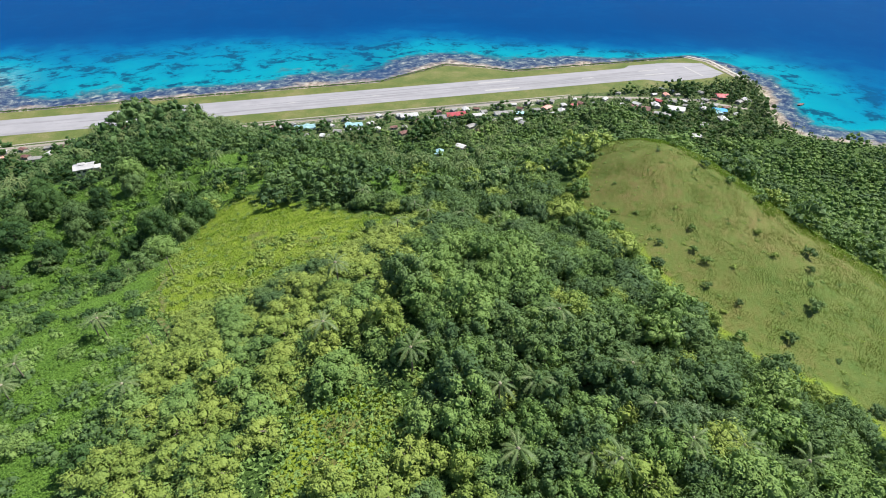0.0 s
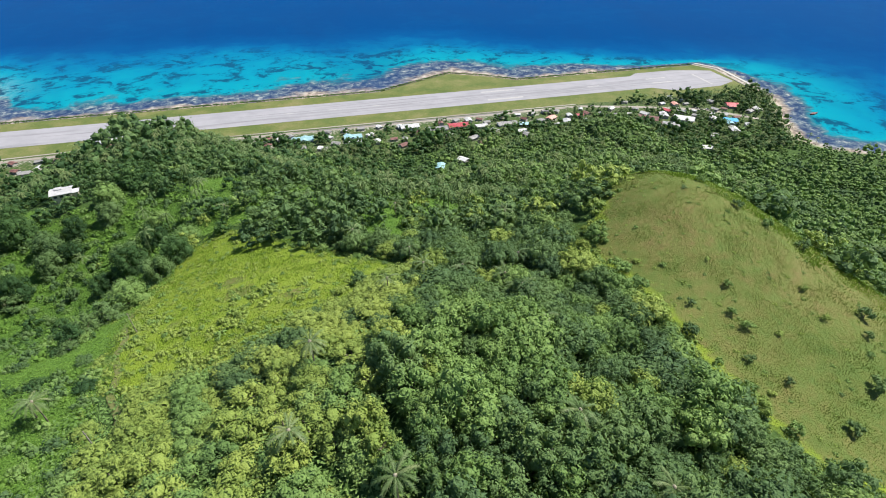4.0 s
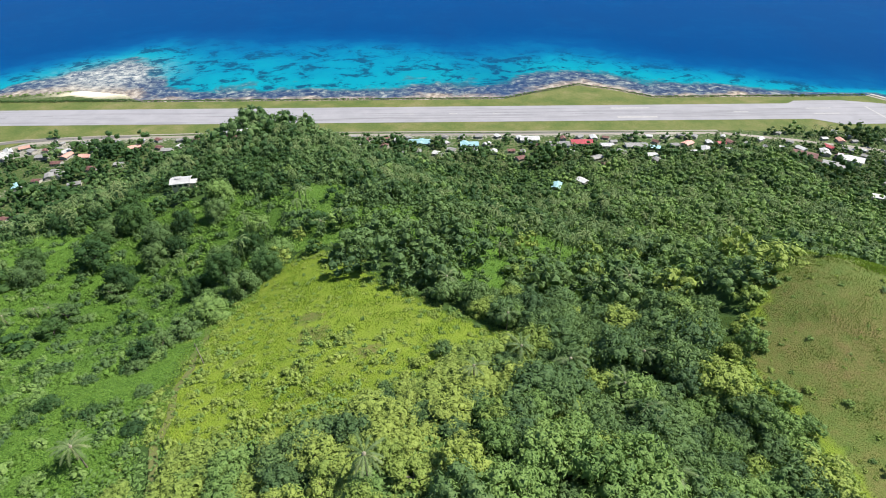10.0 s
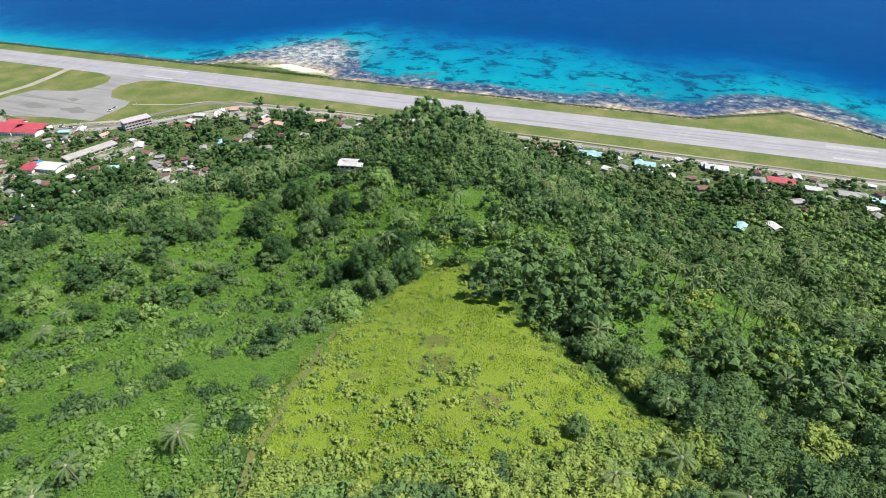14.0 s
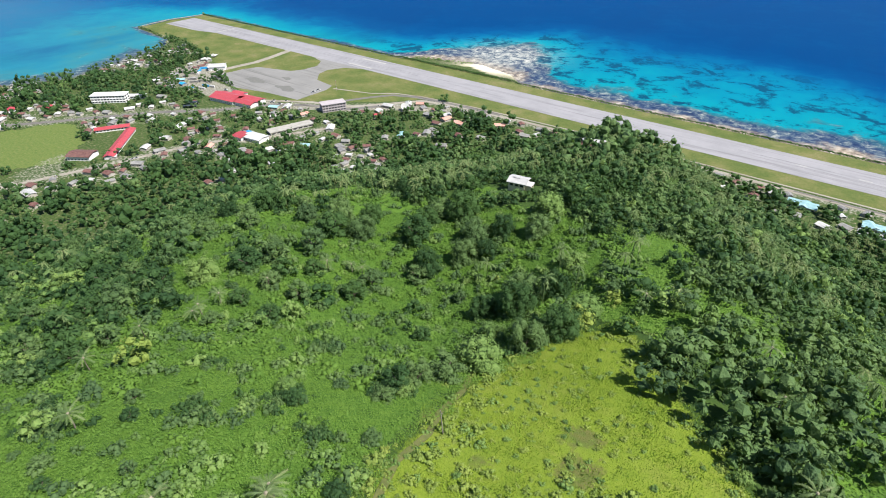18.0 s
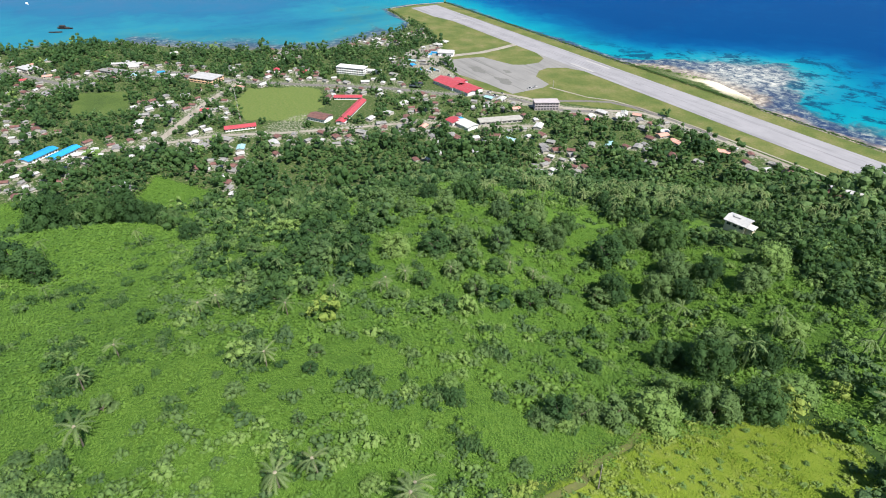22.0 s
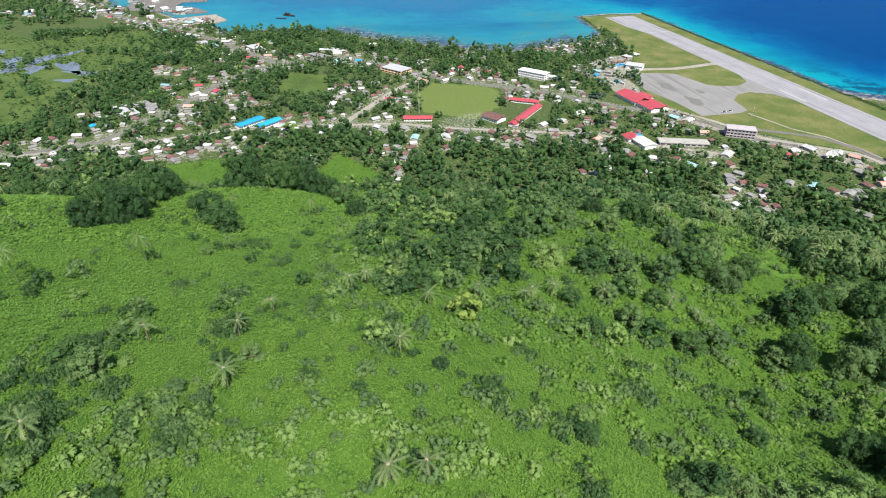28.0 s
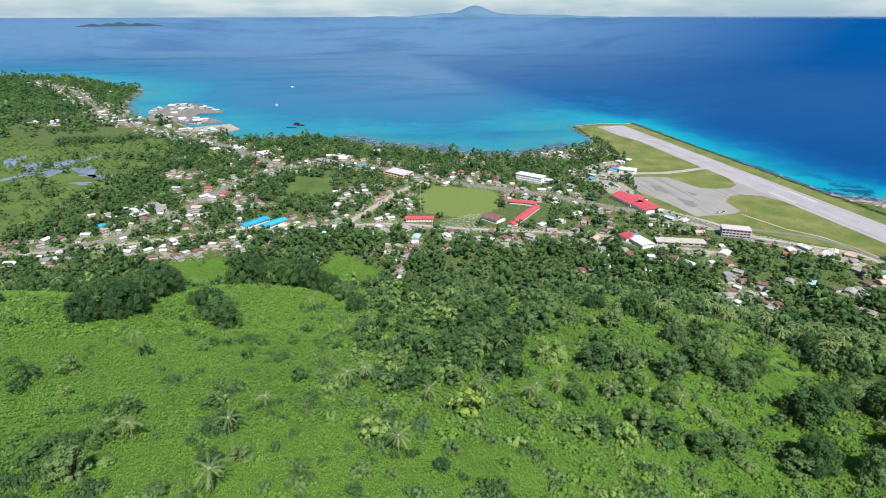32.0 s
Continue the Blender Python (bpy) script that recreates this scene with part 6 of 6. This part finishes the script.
# ---- marsh pools, harbour and boats ----
M_POOL = surf("murky_pool_water", (0.1, 0.12, 0.16), (0.15, 0.17, 0.21), 0.02, 0.12, 0, rand=0)
for px, py, a, b, t in ((165, -1270, 26, 8, 20), (150, -1215, 36, 10, -40), (222, -1160, 30, 9, 35), (262, -1128, 22, 7, 60), (222, -1215, 20, 9, 10), (228, -1258, 24, 8, -30), (120, -1320, 30, 9, 10), (300, -1140, 12, 5, 70)):
    ring = []
    for k in range(18):
        q = 6.2832 * k / 18
        rr = 1 + 0.35 * math.sin(3 * q + px) + 0.2 * math.sin(5 * q + py)
        u, v = 1.35 * a * rr * math.cos(q), 1.6 * b * rr * math.sin(q)
        ring.append((px + u * math.cos(radians(t)) - v * math.sin(radians(t)), py + u * math.sin(radians(t)) + v * math.cos(radians(t))))
    tagged(slab("marsh_pool", ring, 2.7, 3.16, M_POOL), "shallow grey pool in the marsh", "pool", kind="structure")

dock = slab("dock", [(-250, -1230), (-328, -1217), (-499, -1217), (-565, -1180), (-545, -1140), (-495, -1101), (-417, -1036), (-373, -1030), (-375, -1086), (-320, -1097), (-295, -1049), (-227, -1005), (-212, -1040), (-262, -1120), (-235, -1165)], -2, 1.9, M_ROAD)
tagged(dock, "pale concrete harbour dock crowded with sheds", "dock", kind="structure")
quay = slab("dock", [(-150, -1140), (-142, -1087), (-168, -1055), (-195, -985), (-123, -950), (-75, -985), (-60, -1040), (-90, -1130)], -2, 1.8, M_PALE_ROAD)
tagged(quay, "pale coral jetty of the harbour basin", "jetty", kind="structure")
for px, py, c, ang in ((-470, -1215, "white", 30), (-505, -1185, "white", 40), (-525, -1140, "grey", 60), (-470, -1090, "white", 40), (-440, -1070, "aqua", 40), (-415, -1225, "white", 10), (-380, -1205, "grey", 0), (-258, -1070, "blue", 80), (-455, -1225, "grey", 20), (-535, -1155, "red", 50)):
    src = sorts[c][-1]
    copy_thing(src, pose(px, py, 1.8, 0, 0, ang) @ Matrix.Diagonal((1.3, 1.3, 1.2, 1)))


qgen = np.random.default_rng(3)
yard_lines = ([(-300, -1215), (-480, -1205), (-545, -1165), (-480, -1105), (-400, -1050)], [(-300, -1180), (-400, -1160), (-470, -1150)], [(-270, -1130), (-250, -1070), (-235, -1030)], [(-110, -1090), (-110, -1020), (-140, -970)], [(-60, -1100), (60, -1000), (130, -930)], [(-230, -1349), (-303, -1416), (-283, -1493)], [(-323, -1335), (-534, -1332), (-627, -1554), (-882, -1502)], [(-220, -1210), (-323, -1300)])
for k in range(96):
    line = yard_lines[k % len(yard_lines)]
    i = int(qgen.integers(0, len(line) - 1))
    w = qgen.uniform()
    u, v = line[i][0] + w * (line[i + 1][0] - line[i][0]) + 14 * qgen.normal(), line[i][1] + w * (line[i + 1][1] - line[i][1]) + 14 * qgen.normal()
    if k % len(yard_lines) > 3 and deep_in(COAST, u, v) < 9:
        continue
    src = sorts[("white", "grey", "white", "rust", "aqua")[k % 5]][0]
    copy_thing(src, pose(u, v, float(ground_z(u, v)) + 0.1 if deep_in(COAST, u, v) > 9 else 1.8, 0, 0, float(qgen.choice([20, 110, 60]) + qgen.uniform(-10, 10))) @ Matrix.Diagonal((1.5, 1.4, 1.3, 1)))

M_STAIN = surf("dark_oil_stain", (0.115, 0.115, 0.11), (0.165, 0.165, 0.155), 0.3, 0.9, 0, rand=0)
for px, py, a, b in ((511, -236, 20, 9), (582, -232, 20, 9), (545, -200, 10, 5)):
    slab("stain", [(px + a * (1 + 0.25 * math.sin(3 * q + px)) * math.cos(q), py + b * (1 + 0.3 * math.sin(4 * q)) * math.sin(q)) for q in np.linspace(0, 6.0, 18)], 3.12, 3.135, M_STAIN, apron)


M_WRECK = surf("dark_rusted_steel", (0.02, 0.018, 0.018), (0.06, 0.045, 0.04), 0.4, 0.9)


M_RUBBER = surf("rubbed_runway_concrete", (0.165, 0.165, 0.178), (0.23, 0.228, 0.242), 0.12, 0.9, 0, rand=0)
# dark rubber streaks along the touchdown zones
for x0, x1, y0, y1 in ((150, 760, -59, -57.6), (190, 700, -64.6, -63), (170, 640, -69.5, -68.2), (1180, 1700, -59, -57.8), (1240, 1660, -66, -64.6)):
    n = 12
    top = [(x0 + (x1 - x0) * k / n, y1 + 0.5 * math.sin(k * 1.7)) for k in range(n + 1)]
    low_edge = [(x0 + (x1 - x0) * k / n, y0 + 0.6 * math.sin(k * 2.3 + 1)) for k in range(n + 1)]
    slab("rubber_streak", low_edge + top[::-1], 3.15, 3.165, M_RUBBER, runway)

# service vehicles and containers beside the apron
for px, py, ang in ((617, -285, 30), (631, -283, 20), (643, -280, 25), (642, -273, 80), (630, -220, 85), (629, -210, 85), (518, -293, 10), (533, -289, 15), (436, -255, 60)):
    copy_thing(car, pose(px, py, 3.14, 0, 0, ang) @ Matrix.Diagonal((1.5, 1.35, 1.5, 1)))


def container(at, turn, mat, label):
    base = new("shipping_container")
    base.matrix_basis = pose(*at, 3.0, 0, 0, turn)
    bm = bmesh.new()
    box_bm(bm, -6, 6, -1.2, 1.2, 0.12, 2.7)
    part("shell", bm, mat, base)
    for k in range(20):
        bm = bmesh.new()
        box_bm(bm, -5.8 + 0.6 * k, -5.55 + 0.6 * k, -1.26, 1.26, 0.25, 2.6)
        part("rib", bm, mat, base)
    for sx in (-0.6, 0.6):
        bm = bmesh.new()
        box_bm(bm, 6.005, 6.08, sx - 0.55, sx + 0.55, 0.2, 2.6)
        part("door", bm, mat, base)
    return tagged(base, label, "container", "containers by the apron")


boxes_ = [container((484, -311), 15, M_TIN["white"], "white ribbed shipping container on the airport yard"), container((466, -321), 70, M_TIN["blue"], "blue ribbed shipping container on the airport yard"), container((431, -295), 40, M_TIN["grey"], "grey ribbed shipping container on the airport yard")]
for k, (px, py, ang) in enumerate(((487, -297, 15), (478, -300, 15), (422, -326, 45), (384, -297, 50), (393, -249, 50), (446, -300, 40), (410, -270, 130), (400, -262, 130))):
    copy_thing(boxes_[k % 3], pose(px, py, 3.0, 0, 0, ang))


def marquee(px, py, s):
    base = new("marquee_tent")
    base.matrix_basis = pose(px, py, 3.05, 0, 0, 35)
    bm = bmesh.new()
    ring = [bm.verts.new((s * a, s * b, 2.6)) for a, b in ((-1, -1), (1, -1), (1, 1), (-1, 1))]
    mid_ring = [bm.verts.new((s * a * 0.45, s * b * 0.45, 3.5)) for a, b in ((-1, -1), (1, -1), (1, 1), (-1, 1))]
    top = bm.verts.new((0, 0, 5.2))
    for i in range(4):
        j = (i + 1) % 4
        bm.faces.new([ring[i], ring[j], mid_ring[j], mid_ring[i]])
        bm.faces.new([mid_ring[i], mid_ring[j], top])
    bmesh.ops.solidify(bm, geom=bm.faces[:], thickness=0.06)
    part("canopy", bm, M_WHITE, base)
    for a, b in ((-1, -1), (1, -1), (1, 1), (-1, 1)):
        bm = bmesh.new()
        limb(bm, (s * a * 0.97, s * b * 0.97, -0.3), (s * a * 0.97, s * b * 0.97, 2.6), 0.09, 0.09, 6)
        part("pole", bm, M_CONCRETE, base)
    return tagged(base, "white peaked marquee tent on the airfield yard", "tent")


marquee(339, -197, 7)
marquee(347, -219, 6)
hall("shore_house", 24, 12, 4, 1.8, (1262, -163), 0, "aqua", "shore road building with a pale aqua metal roof")
hall("shore_house", 20, 10, 3.6, 1.6, (1322, -170), 2, "aqua", "shore road shop with a blue-green metal roof")
hall("shore_house", 26, 11, 3.8, 1.6, (1428, -172), -2, "grey", "long grey-roofed building on the shore road")
hall("shore_house", 24, 10, 3.8, 1.6, (1520, -178), 0, "grey", "grey tin-roofed house row on the shore road")
hall("village_store", 24, 14, 4, 1.8, (1705, -208), -35, "rust", "brown-roofed village store by the runway end")
hall("village_store", 20, 12, 4, 1.6, (1722, -235), -35, "grey", "grey-roofed village store by the runway end")
hall("village_house", 16, 10, 3.6, 1.8, (1846, -192), -20, "red", "village house with a red metal roof near the sea")
hall("village_house", 16, 10, 3.6, 1.6, (1805, -240), -30, "blue", "village house with a blue metal roof")


def hull(name, length, beam, high, at, turn, tilt, mat, label, cabin):
    base = new(name)
    base.matrix_basis = pose(*at, tilt, 0, turn)
    bm = bmesh.new()
    prev = None
    for k in range(9):
        u = k / 8
        w = beam / 2 * (1 - (2 * abs(u - 0.42)) ** 2.6 * 0.95)
        xx = (u - 0.5) * length
        ring = [bm.verts.new(p) for p in ((xx, -w, high * (1 + 0.3 * u * u)), (xx, -w * 0.7, -0.8), (xx, w * 0.7, -0.8), (xx, w, high * (1 + 0.3 * u * u)))]
        if prev:
            for i in range(4):
                bm.faces.new([prev[i], prev[(i + 1) % 4], ring[(i + 1) % 4], ring[i]])
        else:
            bm.faces.new(ring[::-1])
        prev = ring
    bm.faces.new(prev)
    part("hull", bm, mat, base)
    if cabin:
        bm = bmesh.new()
        box_bm(bm, -length * 0.3, length * 0.05, -beam * 0.3, beam * 0.3, high * 0.9, high + beam * 0.5)
        part("cabin", bm, M_WRECK if name == "wreck" else M_WHITE, base)
    return tagged(base, label, "boat")


hull("wreck", 34, 8, 2.5, (-150, -815, 0), 50, 12, M_WRECK, "dark rusty shipwreck lying in the shallow bay", True)
hull("wreck", 26, 7, 1.8, (-122, -832, 0), 62, -10, M_WRECK, "dark broken half of a shipwreck in the bay", False)
hull("boat", 16, 4.5, 1.6, (-485, -894, 0), 20, 0, M_WHITE, "white motor boat under way in the bay", True)
hull("boat", 14, 4, 1.5, (-913, -869, 0), 60, 0, M_WHITE, "white motor boat far out in the bay", True)
hull("ship", 38, 8, 3, (-520, -1195, 0), 48, 0, M_WHITE, "white island ferry tied up at the dock", True)
hull("wreck", 12, 4, 1.2, (1940, -238, 0.2), 10, 8, M_TIN["rust"], "small rusty red wreck on the reef", False)

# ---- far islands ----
# land colour shifted to blue: the haze of distance is painted in
M_FAR = surf("far_land_haze_tint", (0.055, 0.12, 0.2), (0.075, 0.14, 0.22), 0.004, 1.0, 0, rand=0)


M_NEAR_ISLE = surf("low_green_isle", (0.012, 0.04, 0.06), (0.025, 0.06, 0.075), 0.01, 1.0, 0, rand=0)


def far_island(bearing, spread, height, label, seed, base_z=200.0, dist=4780.0, mat=M_FAR):
    """A low range far across the sea; M_FAR has the haze in its colour."""
    n = 60
    V, F = [], []
    for k in range(n + 1):
        u = k / n
        a = radians(bearing + spread * (u - 0.5))
        prof = max(0.0, math.sin(math.pi * u)) ** 0.7 * (0.3 + 0.3 * noise.noise(Vector((u * 9, seed, 0))) + 0.75 * math.exp(-((u - 0.42) / 0.07) ** 2) * (seed == 1))
        h = height * max(prof, 0.02)
        for r, z in ((dist, base_z - 5), (dist + 15, base_z - 4 + h), (dist + 40, base_z - 6)):
            V.append((1250 + r * math.sin(a), -735 + r * math.cos(a), z))
    for k in range(n):
        i = 3 * k
        F += [(i, i + 3, i + 4, i + 1), (i + 1, i + 4, i + 5, i + 2)]
    ob = link_mesh("far_island", np.array(V), np.array(F), mat, True)
    return tagged(ob, label, "island", kind="structure")


far_island(-73.5, 26, 88, "mountainous island on the horizon, blue haze in its colour", 1, 213, 4862)
far_island(-107.4, 6.6, 62, "low dark island lying off the bay", 2, 168, 4690, M_NEAR_ISLE)
